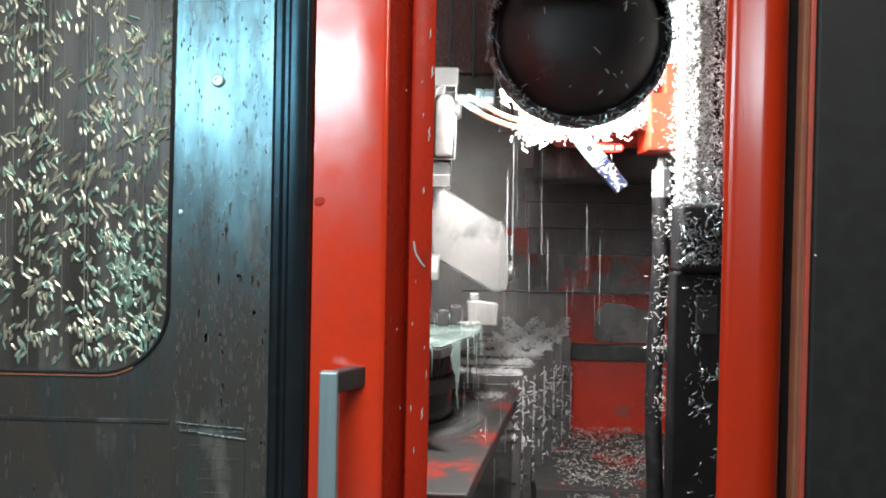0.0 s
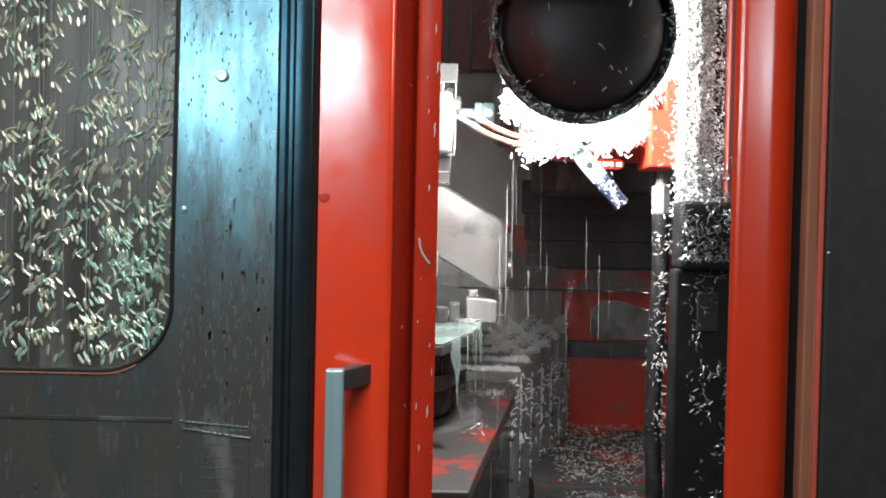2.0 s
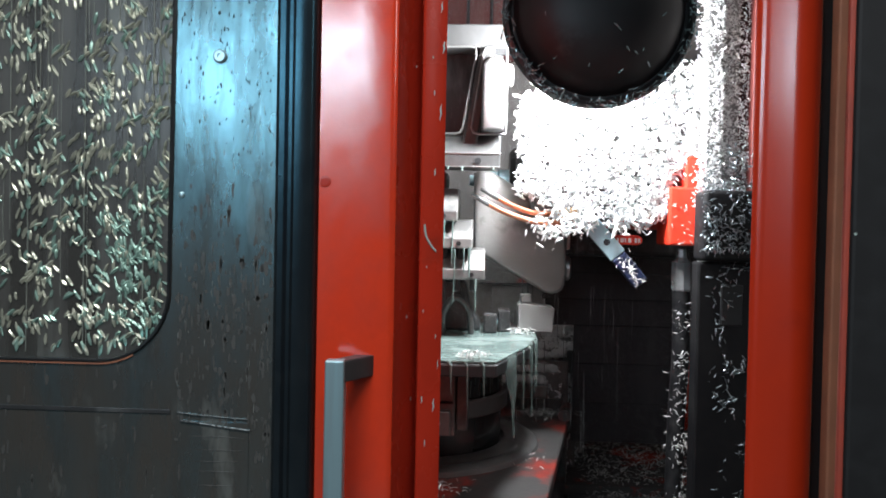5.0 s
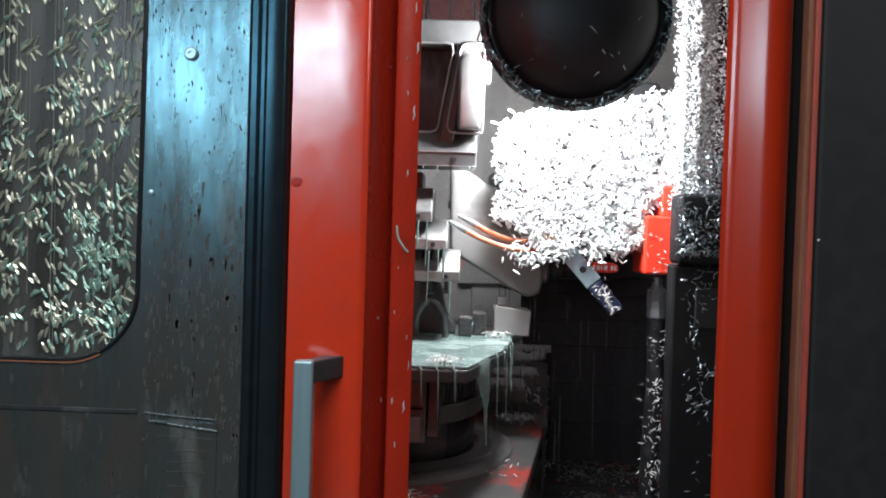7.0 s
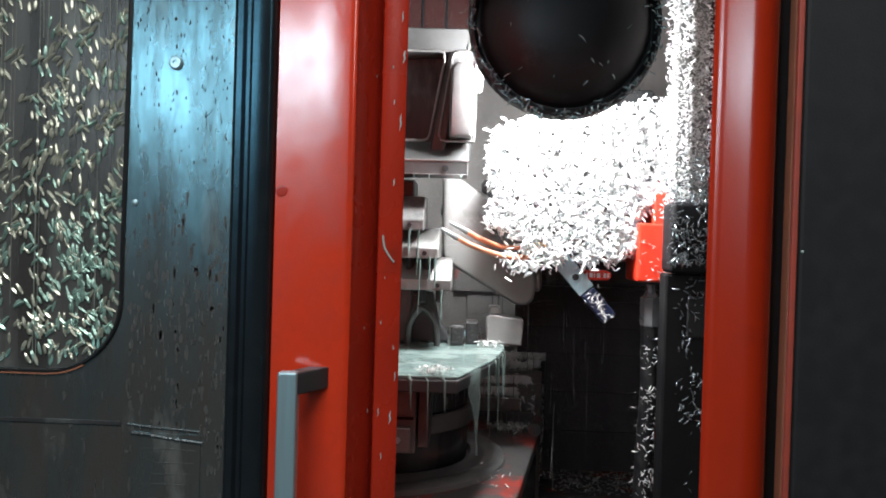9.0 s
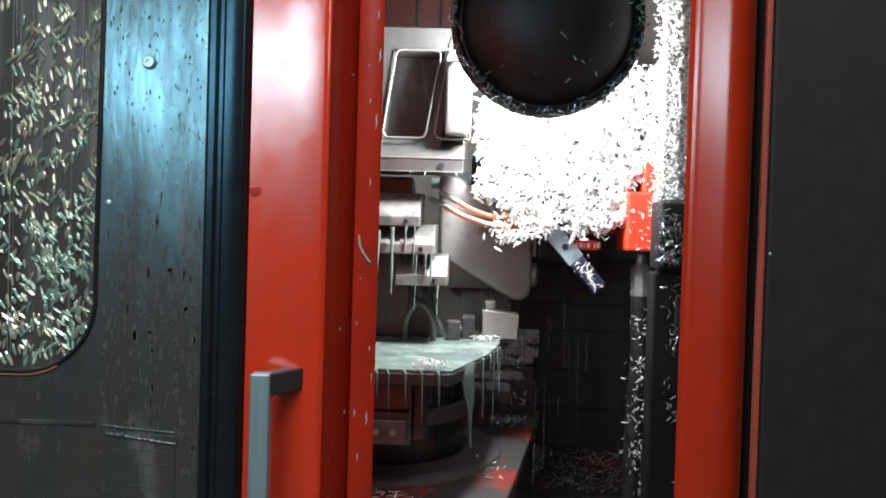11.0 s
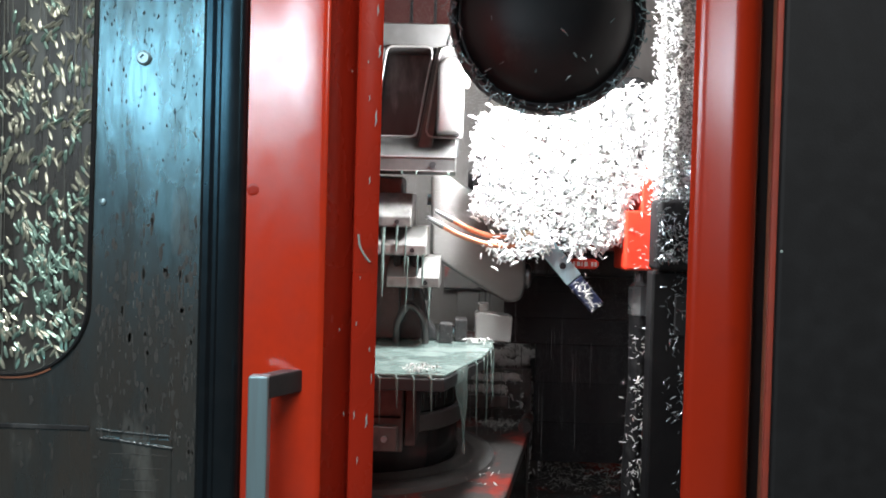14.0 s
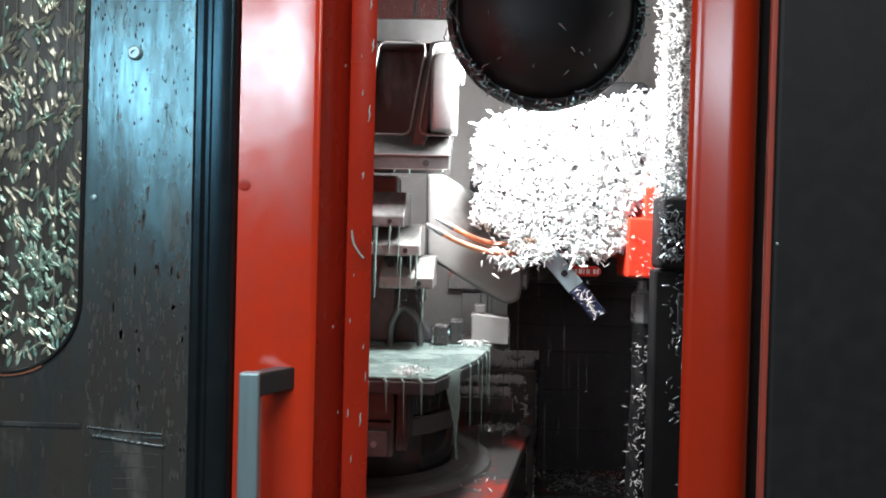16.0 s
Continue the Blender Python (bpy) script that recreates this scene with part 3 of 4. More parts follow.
def build_dome():
    dome = thing("work_lamp", "round black dome lamp with chip-crusted rim", "lamp")
    c = (0.279, 0.0, 1.872)
    bm = B()
    lathe(bm, [(0.0, 0.285), (0.05, 0.287), (0.09, 0.295), (0.125, 0.312), (0.150, 0.335), (0.162, 0.358), (0.166, 0.366), (0.170, 0.366), (0.173, 0.358), (0.178, 0.352), (0.184, 0.354), (0.187, 0.364), (0.187, 0.386), (0.182, 0.392), (0.176, 0.392), (0.172, 0.384), (0.14, 0.345), (0.06, 0.305), (0.0, 0.30)], c, "y", 72)
    part("shell", bm, "black", dome, "", True)
    bm = B()
    lathe(bm, [(0.035, 0.29), (0.03, 0.27), (0.022, 0.262), (0.0, 0.262)], (0.279, 0.0, 1.95), "y", 24)
    part("hub", bm, "black", dome, "", True)
    bm = B()
    tube(bm, [(0.279, 0.31, 1.97), (0.279, 0.30, 2.3), (0.279, 0.32, 2.752)], 0.022, 14)
    part("stem", bm, "black", dome)
    spots = []
    for _ in range(430):
        a = RNG.uniform(0, 2 * math.pi)
        rr = RNG.normal(0.182, 0.006)
        spots.append((c[0] + rr * math.cos(a), 0.350 + RNG.uniform(-0.004, 0.008), c[2] + rr * math.sin(a), (math.cos(a), -1, math.sin(a))))
    for _ in range(26):
        a, rr = RNG.uniform(0, 2 * math.pi), 0.165 * math.sqrt(RNG.uniform(0.1, 0.9))
        spots.append((c[0] + rr * math.cos(a), 0.283 + (rr / 0.17) ** 3 * 0.075, c[2] + rr * math.sin(a), (0, -1, 0)))
    chips("metal_chips", spots, "chip_teal_glint", "oily metal chips on the lamp rim, teal glints coloured in", (0.008, 0.020), 0.3)


def build_rail():
    rail = thing("guide_rail", "vertical machine guide rail crusted with bright chips", "guide rail")
    bm = B()
    box(bm, 0.615, 0.645, 0.80, 0.86, 0.4, 2.7, 0.004)
    box(bm, 0.645, 0.70, 0.825, 0.90, 0.4, 2.7, 0.004)
    part("rail_bar", bm, "machined", rail)
    bm = B()
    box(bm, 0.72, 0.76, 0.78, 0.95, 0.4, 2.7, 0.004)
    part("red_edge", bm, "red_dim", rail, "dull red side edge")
    bm = B()
    box(bm, 0.586, 0.755, 0.70, 0.795, 1.38, 1.55, 0.012, 3)
    part("wiper_block", bm, "cover_black", rail, "black wiper block buried in chips", True)
    bm = B()
    box(bm, 0.584, 0.735, 0.735, 0.795, 0.45, 1.378, 0.006)
    part("lower_cover", bm, "cover_black", rail, "black lower cover")
    bm = B()
    box(bm, 0.637, 0.690, 0.727, 0.733, 1.225, 1.325, 0.003)
    part("label_plate", bm, "panel_grey", rail, "grey blank plate")
    spots = []
    for _ in range(5200):
        z = RNG.uniform(1.5, 2.4)
        x = RNG.choice([RNG.normal(0.602, 0.010), RNG.normal(0.635, 0.010), RNG.normal(0.672, 0.020), RNG.normal(0.715, 0.012)], p=[0.22, 0.2, 0.4, 0.18])
        spots.append((x, (0.795 if x < 0.65 else 0.818) + RNG.uniform(-0.012, 0.006), z, (0, -1, 0.2)))
    chips("metal_chips", spots, "chip", "bright aluminium chips sticking to the rail", (0.005, 0.013), 0.4)
    spots = []
    for _ in range(1700):
        z = min(1.66, 1.40 + abs(RNG.normal(0, 0.10)))
        spots.append((RNG.uniform(0.588, 0.755), 0.70 + RNG.uniform(-0.012, 0.03) + (0.10 * RNG.uniform(0, 1) if z > 1.55 else 0), z, (0, -1, 0.3)))
    for _ in range(26):
        cx, cz = RNG.normal(0.665, 0.03), RNG.uniform(0.7, 1.38)
        for _ in range(RNG.integers(3, 14)):
            spots.append((RNG.normal(cx, 0.008), 0.73 + RNG.uniform(-0.01, 0.005), RNG.normal(cz, 0.022), (0, -1, 0)))
    chips("metal_chips", spots, "chip_dark", "dark oily chips on the wiper block", (0.007, 0.020), 0.3)


HEAD = []  # moves up and down
SHADE_SHEETS = []  # added dark sheets that slide out below the head, for its shadow
TABLE = []  # slides with the table


def build_head():
    head = thing("spindle_head", "horizontal milling spindle head buried in white chips", "spindle head")
    HEAD.append(head)
    bm = B()
    prism(bm, [(0.20, 1.425), (0.28, 1.412), (0.40, 1.405), (0.55, 1.425), (0.56, 1.50), (0.60, 1.60), (0.618, 1.80), (0.40, 1.765), (0.24, 1.725), (0.192, 1.68), (0.182, 1.56)], 0.93, 1.10, "y", 0.03, 4)
    part("front_housing", bm, "machined", head, "bright aluminium front housing", True)
    bm = B()
    lathe(bm, [(0.0, 0.33), (0.13, 0.33), (0.14, 0.34), (0.14, 0.66), (0.0, 0.66)], (0, 1.22, 1.53), "x", 48)
    part("motor_drum", bm, "red_plastic", head, "glossy red spindle drum", True)
    bm = B()
    lathe(bm, [(0.0, 0.14), (0.085, 0.14), (0.10, 0.155), (0.10, 0.22), (0.125, 0.235), (0.125, 0.328), (0.0, 0.328)], (0, 1.20, 1.53), "x", 48)
    part("spindle_nose", bm, "dark_steel", head, "dark spindle nose", True)
    bm = B()
    lathe(bm, [(0.0, 0.02), (0.016, 0.02), (0.016, 0.08), (0.034, 0.082), (0.034, 0.10), (0.028, 0.105), (0.034, 0.11), (0.034, 0.139), (0.0, 0.139)], (0, 1.20, 1.53), "x", 32)
    part("tool_holder", bm, "steel", head, "bright tool holder with cutter", True)
    bm = B()
    box(bm, 0.30, 0.70, 1.37, 1.60, 1.30, 1.95, 0.02, 3)
    part("carriage", bm, "dark_steel", head, "dark vertical carriage")
    # added dark sheets hanging below the carriage, in place of the head's shadow
    for k in range(3):
        bm = B()
        box(bm, 0.27 + 0.012 * k, 0.84 - 0.012 * k, 1.61 + 0.012 * k, 1.620 + 0.012 * k, 1.235 - 0.095 * k, 1.36 - 0.08 * k, 0.003)
        part("hanging_shade", bm, "shade_sheet", head, "added dark sheet standing in for the head's shadow")
    # further added sheets, lowered as the head's shadow deepens
    for k in range(3):
        bm = B()
        box(bm, 0.40, 0.80 - 0.012 * k, 1.648 + 0.012 * k, 1.657 + 0.012 * k, 1.05, 1.24, 0.003)
        SHADE_SHEETS.append((part("sliding_shade", bm, "shade_sheet", head, "added dark sliding sheet for the head's growing shadow"), -0.145 * (k + 1)))
    # lever plate with blue grip
    lever = pose(0.408, 0.935, 1.336, 0, 49, 0)
    bm = B()
    b = bmesh.new()
    prism(b, [(-0.085, -0.024), (0.028, -0.024), (0.028, 0.024), (-0.085, 0.024)], -0.006, 0.006, "y", 0.002)
    join(bm, b, lever)
    part("lever_plate", bm, "steel", head, "flat steel lever plate")
    bm = B()
    b = bmesh.new()
    lathe(b, [(0.009, -0.008), (0.009, -0.0065), (0.0, -0.0065)], (-0.02, 0, 0.0), "y", 18)
    join(bm, b, lever)
    part("lever_hole", bm, "rubber", head)
    bm = B()
    b = bmesh.new()
    prism(b, [(0.03, -0.021), (0.125, -0.021), (0.125, 0.021), (0.03, 0.021)], -0.010, 0.010, "y", 0.004)
    join(bm, b, lever)
    part("blue_grip", bm, "blue", head, "dark blue grip flecked with chips")
    # red name tag
    bm = B()
    prism(bm, [(0.422, 1.344), (0.484, 1.344), (0.493, 1.350), (0.495, 1.357), (0.493, 1.364), (0.484, 1.371), (0.422, 1.371)], 0.950, 0.966, "y", 0.003)
    tag = part("name_tag", bm, "red_plastic", head, "red tag with worn white marks")
    bm = B()
    for x0, w in ((0.425, 0.005), (0.435, 0.009), (0.447, 0.003), (0.455, 0.009), (0.473, 0.006), (0.482, 0.006)):
        box(bm, x0, x0 + w, 0.9475, 0.9495, 1.351, 1.363)
    part("marking", bm, "white_mark", tag)
    # red valve block and clear nozzle
    bm = B()
    box(bm, 0.548, 0.624, 0.885, 1.03, 1.346, 1.50, 0.006)
    box(bm, 0.588, 0.624, 0.887, 1.03, 1.48, 1.58, 0.006)
    part("valve_block", bm, "red_plastic", head, "bright red coolant valve block")
    bm = B()
    lathe(bm, [(0.012, 1.335), (0.014, 1.312), (0.022, 1.302), (0.027, 1.30), (0.027, 1.225), (0.024, 1.220), (0.0, 1.220)], (0.609, 0.985, 0.0), "z", 8)
    part("hose_fitting", bm, "clear", head, "hexagonal clear plastic hose fitting")
    bm = B()
    tube(bm, curve_points([(0.609, 0.985, 1.222), (0.612, 0.985, 1.05), (0.604, 0.985, 0.85), (0.602, 0.985, 0.6), (0.612, 0.985, 0.36), (0.61, 0.985, 0.12)]), 0.024, 14)
    part("hose", bm, "hose", head, "black rubber hose hanging straight down", True)
    # coolant pipes towards the work
    for k, (dy, pts) in enumerate(((0.0, [(0.30, 0.935, 1.428), (0.24, 0.93, 1.425), (0.19, 0.925, 1.428), (0.14, 0.92, 1.445), (0.10, 0.915, 1.465)]), (0.02, [(0.27, 0.92, 1.402), (0.215, 0.915, 1.400), (0.16, 0.91, 1.412), (0.11, 0.905, 1.43), (0.075, 0.90, 1.448)]))):
        bm = B()
        tube(bm, curve_points(pts), 0.0075, 10)
        part("coolant_pipe", bm, "copper", head, "thin copper coolant pipe", True)
        bm = B()
        e, d = Vector(pts[-1]), (Vector(pts[-1]) - Vector(pts[-2])).normalized()
        tube(bm, [e - d * 0.004, e + d * 0.012, e + d * 0.05], [0.0095, 0.009, 0.0055], 10)
        part("pipe_nozzle", bm, "clear", head, "pale nozzle tip", True)
    bm = B()
    box(bm, 0.255, 0.315, 0.918, 0.95, 1.412, 1.442, 0.004)
    part("pipe_clamp", bm, "brass", head, "brass pipe clamp")
    # chips that bury the front
    spots = []
    for _ in range(7200):
        x, z = RNG.uniform(0.145, 0.628), RNG.uniform(1.405, 1.835)
        top = 1.745 + (x - 0.16) * 0.19
        low = 1.50 - min(0.10, (x - 0.14) * 0.9) + max(0, x - 0.52) * 0.6
        low += 0.02 * math.sin(x * 37) + RNG.normal(0, 0.008)
        if z > top + RNG.normal(0, 0.008) or z < low or x < 0.152 + 0.012 * math.sin(z * 41) + RNG.normal(0, 0.008):
            continue
        if x > 0.555 and z < 1.50 + (x - 0.555) * 1.1 + RNG.normal(0, 0.012):
            continue
        spots.append((x, 0.915 + RNG.uniform(-0.022, 0.02), z, (0, -1, 0.25)))
    for cx, cz, n in ((0.24, 1.375, 70), (0.215, 1.40, 30), (0.53, 1.435, 60), (0.33, 1.40, 70), (0.285, 1.385, 50), (0.42, 1.395, 60), (0.48, 1.41, 60)):
        for _ in range(n):
            spots.append((RNG.normal(cx, 0.018), 0.915 + RNG.uniform(-0.015, 0.02), RNG.normal(cz, 0.012), (0, -1, 0.2)))
    HEAD.append(chips("metal_chips", spots, "chip", "thick crust of white aluminium chips on the spindle head", (0.011, 0.026), 0.42, 1.0, 0.7))
    spots = [(0.609 + RNG.normal(0, 0.016), 0.958 + RNG.uniform(-0.004, 0.006), RNG.choice([1.15, 1.02, 0.93, 0.8, 0.66]) + RNG.normal(0, 0.03), (0, -1, 0)) for _ in range(190)]
    spots += [(RNG.uniform(0.555, 0.62), 0.882, RNG.uniform(1.35, 1.5), (0, -1, 0)) for _ in range(24)]
    for _ in range(60):
        p = lever @ Vector((RNG.uniform(0.03, 0.125), -0.012, RNG.normal(0, 0.010)))
        spots.append((p.x, p.y, p.z, (0, -1, 0)))
    HEAD.append(chips("metal_chips", spots, "chip_wet", "loose chips on the hose and valve", (0.006, 0.016), 0.3))
    # thin coolant streams that fall from the nose
    stream = thing("coolant_stream", "thin white coolant streams falling from the spindle", "coolant")
    HEAD.append(stream)
    for x, y, z0, z1, r in ((0.25, 1.10, 1.05, 0.85, 0.0012), (0.31, 1.15, 1.10, 0.95, 0.001), (0.42, 1.1, 1.2, 1.0, 0.001), (0.16, 1.05, 1.15, 0.9, 0.0016), (0.18, 1.08, 1.30, 0.85, 0.0022), (0.47, 1.15, 1.1, 0.8, 0.0008), (0.38, 1.2, 0.95, 0.7, 0.001), (0.20, 1.15, 1.42, 1.02, 0.0028), (0.212, 1.16, 1.42, 1.15, 0.002), (0.29, 1.17, 1.40, 1.05, 0.0018), (0.35, 1.2, 1.40, 1.25, 0.0012)):
        bm = B()
        tube(bm, [(x, y, z0), (x + 0.001, y, (z0 + z1) / 2), (x + 0.004, y, z1)], [r, r * 0.8, r * 0.4], 6)
        part("stream", bm, "clear", stream)


def build_table():
    table = thing("rotary_table", "octagonal rotary machine table flooded with milky coolant", "machine table")
    TABLE.append(table)
    octagon = [(-0.42, 0.475), (0.118, 0.485), (0.205, 0.75), (0.236, 0.93), (0.234, 1.10), (0.13, 1.40), (-0.40, 1.42), (-0.55, 1.0)]
    bm = B()
    prism(bm, octagon, 1.135, 1.163, "z", 0.004)
    part("table_plate", bm, "dark_steel", table)
    bm = B()
    prism(bm, [(x * 0.992, 1 + (y - 1) * 0.992) for x, y in octagon], 1.1635, 1.170, "z", 0.003)
    part("coolant_film", bm, "coolant", table, "pale green milky coolant film")
    bm = B()
    lathe(bm, [(0.0, 1.134), (0.20, 1.134), (0.20, 1.10), (0.245, 1.095), (0.245, 1.02), (0.258, 1.015), (0.258, 0.975), (0.245, 0.97), (0.245, 0.861), (0.0, 0.861)], (-0.10, 1.0, 0), "z", 72)
    part("drum", bm, "drum", table, "black wet rotary drum", True)
    bm = B()
    lathe(bm, [(0.2585, 0.972), (0.262, 0.976), (0.262, 1.014), (0.2585, 1.018)], (-0.10, 1.0, 0), "z", 72)
    part("drum_band", bm, "grey_cover", table, "grey steel band round the drum", True)
    bm = B()
    box(bm, -0.30, 0.03, 0.57, 0.76, 0.985, 1.134, 0.004)
    part("front_block", bm, "grey_cover", table, "grey steel front block")
    bm = B()
    box(bm, 0.033, 0.058, 0.585, 0.75, 0.995, 1.134, 0.003)
    part("side_plate", bm, "grey_cover", table)
    bm = B()
    box(bm, -0.30, 0.02, 0.552, 0.568, 0.99, 1.045, 0.003)
    part("lower_bar", bm, "grey_cover", table)
    bm = B()
    box(bm, -0.30, 0.025, 0.562, 0.569, 1.060, 1.064, 0.001)
    part("block_joint", bm, "cover_black", table)
    for x in (-0.045, -0.008):
        bm = B()
        lathe(bm, [(0.007, 0.0), (0.007, -0.006), (0.003, -0.006), (0.003, -0.003), (0.0, -0.003)], (x, 0.552, 1.018), "y", 6)
        part("bolt", bm, "steel", table)
    # the broad sheet of coolant that falls over the corner
    bm = B()
    b = bmesh.new()
    rows = []
    for k in range(13):
        u = k / 12
        half = 0.014 * (1 - u) ** 1.6 + 0.004 - 0.003 * u
        cx, cy, z = 0.152 + 0.012 * u, 0.590 - 0.012 * math.sin(min(1, u * 4) * 1.57), 1.169 - 0.005 * min(1, u * 8) - 0.19 * max(0, u - 0.06)
        rows.append([b.verts.new((cx + half * c + 0.002 * math.sin(9 * u + 4 * c), cy + half * c * 1.6 - d * 0.004 + 0.002 * math.sin(5 * c + 11 * u), z)) for c, d in ((-1, 0), (-0.5, 1), (0, 0.6), (0.5, 1), (1, 0), (0.5, -0.5), (0, -0.5), (-0.5, -0.5))])
    for p, q in zip(rows, rows[1:]):
        for k in range(8):
            b.faces.new((p[k], p[(k + 1) % 8], q[(k + 1) % 8], q[k]))
    b.faces.new(rows[0]), b.faces.new(rows[-1])
    bmesh.ops.recalc_face_normals(b, faces=b.faces)
    join(bm, b)
    part("run_off", bm, "coolant_thin", table, "broad sheet of coolant falling over the corner", True)
    # thin runs along the edge
    for x, y, z, w in ((0.186, 0.70, 1.02, 0.0030), (0.205, 0.76, 1.08, 0.0022), (0.214, 0.82, 0.98, 0.0025), (0.226, 0.88, 1.07, 0.0020), (0.234, 0.94, 1.03, 0.0024), (0.09, 0.484, 1.09, 0.0035), (0.055, 0.483, 1.06, 0.0025), (0.02, 0.482, 1.10, 0.0035), (-0.015, 0.482, 1.05, 0.0022), (-0.04, 0.481, 1.11, 0.0035), (0.236, 1.02, 1.0, 0.0018)):
        bm = B()
        tube(bm, [(x - 0.004, y + 0.003, 1.167), (x + 0.002, y - 0.003, 1.160), (x + 0.003, y - 0.004, (1.15 + z) / 2), (x + 0.004, y - 0.004, z)], [w * 1.6, w, w * 0.55, w * 0.2], 8)
        part("run_off", bm, "coolant", table, "coolant running off the edge", True)
    # wet trails down the drum
    for k in range(22):
        a = radians(-96 + 4.6 * k + SPECK.uniform(-1.5, 1.5))
        z0, n = SPECK.uniform(1.05, 1.09), SPECK.uniform(0.01, 0.05)
        bm = B()
        tube(bm, [(-0.10 + 0.2463 * math.cos(a), 1.0 + 0.2463 * math.sin(a), max(z0 - n, 1.022)), (-0.10 + 0.2463 * math.cos(a), 1.0 + 0.2463 * math.sin(a), z0 + 0.004)], [0.0006, 0.0020], 5)
        part("wet_trail", bm, "coolant", table)
    block = thing("clamp_block", "pair of dark steel clamp blocks standing in the coolant", "clamp")
    TABLE.append(block)
    bm = B()
    box(bm, 0.092, 0.128, 0.95, 1.005, 1.1705, 1.222, 0.004)
    part("front_jaw", bm, "block_steel", block)
    bm = B()
    box(bm, 0.132, 0.166, 0.985, 1.06, 1.1705, 1.231, 0.004)
    part("rear_jaw", bm, "block_steel", block)
    bm = B()
    tube(bm, [(0.128, 1.0, 1.198), (0.133, 1.0, 1.198)], 0.009, 10)
    part("clamp_screw", bm, "steel", block)
    flange = thing("mounting_flange", "pale wet mounting flange on the table edge", "flange")
    TABLE.append(flange)
    bm = B()
    prism(bm, [(0.19, 1.171), (0.286, 1.166), (0.290, 1.236), (0.284, 1.240), (0.195, 1.250), (0.186, 1.244)], 1.02, 1.09, "y", 0.004)
    part("plate", bm, "cast", flange)
    bm = B()
    box(bm, 0.195, 0.225, 1.03, 1.08, 1.249, 1.272, 0.004)
    part("lug", bm, "cast", flange)


def build_work():
    work = thing("workpiece", "machined aluminium bracket with pocket window and angled arm", "workpiece")
    TABLE.append(work)
    # plate with two pockets, the web between them leaning
    bm = B()
    prism(bm, [(-0.30, 1.925), (0.145, 1.925), (0.145, 1.985), (-0.30, 1.985)], 0.86, 0.95, "y", 0.004)
    prism(bm, [(0.022, 1.66), (0.062, 1.66), (0.108, 1.93), (0.070, 1.93)], 0.861, 0.95, "y", 0.006)
    prism(bm, [(-0.125, 1.66), (-0.09, 1.66), (-0.062, 1.93), (-0.098, 1.93)], 0.861, 0.95, "y", 0.006)
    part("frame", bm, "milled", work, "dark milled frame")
    # dark backing: the shade inside the pockets is put into its colour
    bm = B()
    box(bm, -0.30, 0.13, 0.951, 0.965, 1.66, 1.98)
    part("pocket_back", bm, "dark_steel", work, "dark sheet behind the frame, pocket shade in its colour")
    for dx in (0.0, 0.135):
        bm = B()
        loop = [(-0.086, 1.715), (-0.080, 1.703), (-0.066, 1.700), (0.008, 1.700), (0.020, 1.704), (0.026, 1.715), (0.058, 1.905), (0.056, 1.921), (0.042, 1.926), (-0.040, 1.926), (-0.052, 1.922), (-0.058, 1.908), (-0.086, 1.715)]
        tube(bm, [(min(x + dx, 0.138), 0.859, z) for x, z in loop], 0.0032, 8)
        part("pocket_rim", bm, "machined", work, "bright rounded pocket rim", True)
    bm = B()
    prism(bm, [(0.075, 1.705), (0.132, 1.705), (0.138, 1.86), (0.130, 1.885), (0.112, 1.896), (0.092, 1.893), (0.076, 1.875)], 0.82, 0.93, "y", 0.008, 3)
    part("upright_arm", bm, "machined", work, "bright rounded upright arm", True)
    bm = B()
    lathe(bm, [(0.0, 0.120), (0.030, 0.120), (0.030, 0.150), (0.024, 0.156), (0.014, 0.156), (0.012, 0.150), (0.0, 0.150)], (0, 0.875, 1.855), "x", 28)
    part("boss", bm, "machined", work, "", True)
    # shelf with sloped face and cross hole
    bm = B()
    prism(bm, [(0.835, 1.612), (0.95, 1.612), (0.95, 1.70), (0.885, 1.70), (0.835, 1.648)], -0.30, 0.125, "x", 0.003)
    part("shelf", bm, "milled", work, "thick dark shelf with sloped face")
    bm = B()
    box(bm, -0.30, 0.1255, 0.8335, 0.8365, 1.645, 1.650, 0.001)
    box(bm, -0.30, 0.1255, 0.8335, 0.8365, 1.6115, 1.6145, 0.001)
    part("shelf_edge", bm, "machined", work, "bright milled shelf edge")
    bm = B()
    lathe(bm, [(0.0085, -0.0015), (0.0085, 0.001), (0, 0.001)], (0.068, 0.8345, 1.628), "y", 18)
    part("cross_hole", bm, "rubber", work)
    # the stepped jaws under the shelf
    bm = B()
    box(bm, -0.30, -0.015, 0.99, 1.10, 1.171, 1.61, 0.006)
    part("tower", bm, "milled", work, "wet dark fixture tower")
    for x0, x1, z0, z1, y in ((-0.20, 0.018, 1.472, 1.535, 0.835), (-0.12, 0.058, 1.402, 1.452, 0.83), (-0.04, 0.092, 1.322, 1.372, 0.84)):
        bm = B()
        prism(bm, [(y, z0), (y + 0.20, z0), (y + 0.20, z1 + 0.03), (y + 0.06, z1 + 0.025), (y, z0 + 0.026)], x0, x1, "x", 0.003)
        part("step_jaw", bm, "cast", work)
        bm = B()
        lathe(bm, [(0.006, -0.0015), (0.006, 0.001), (0, 0.001)], ((x1 - 0.035), y - 0.0005, z0 + 0.013), "y", 14)
        part("jaw_hole", bm, "rubber", work)
        for dx in (0.03, 0.075):
            bm = B()
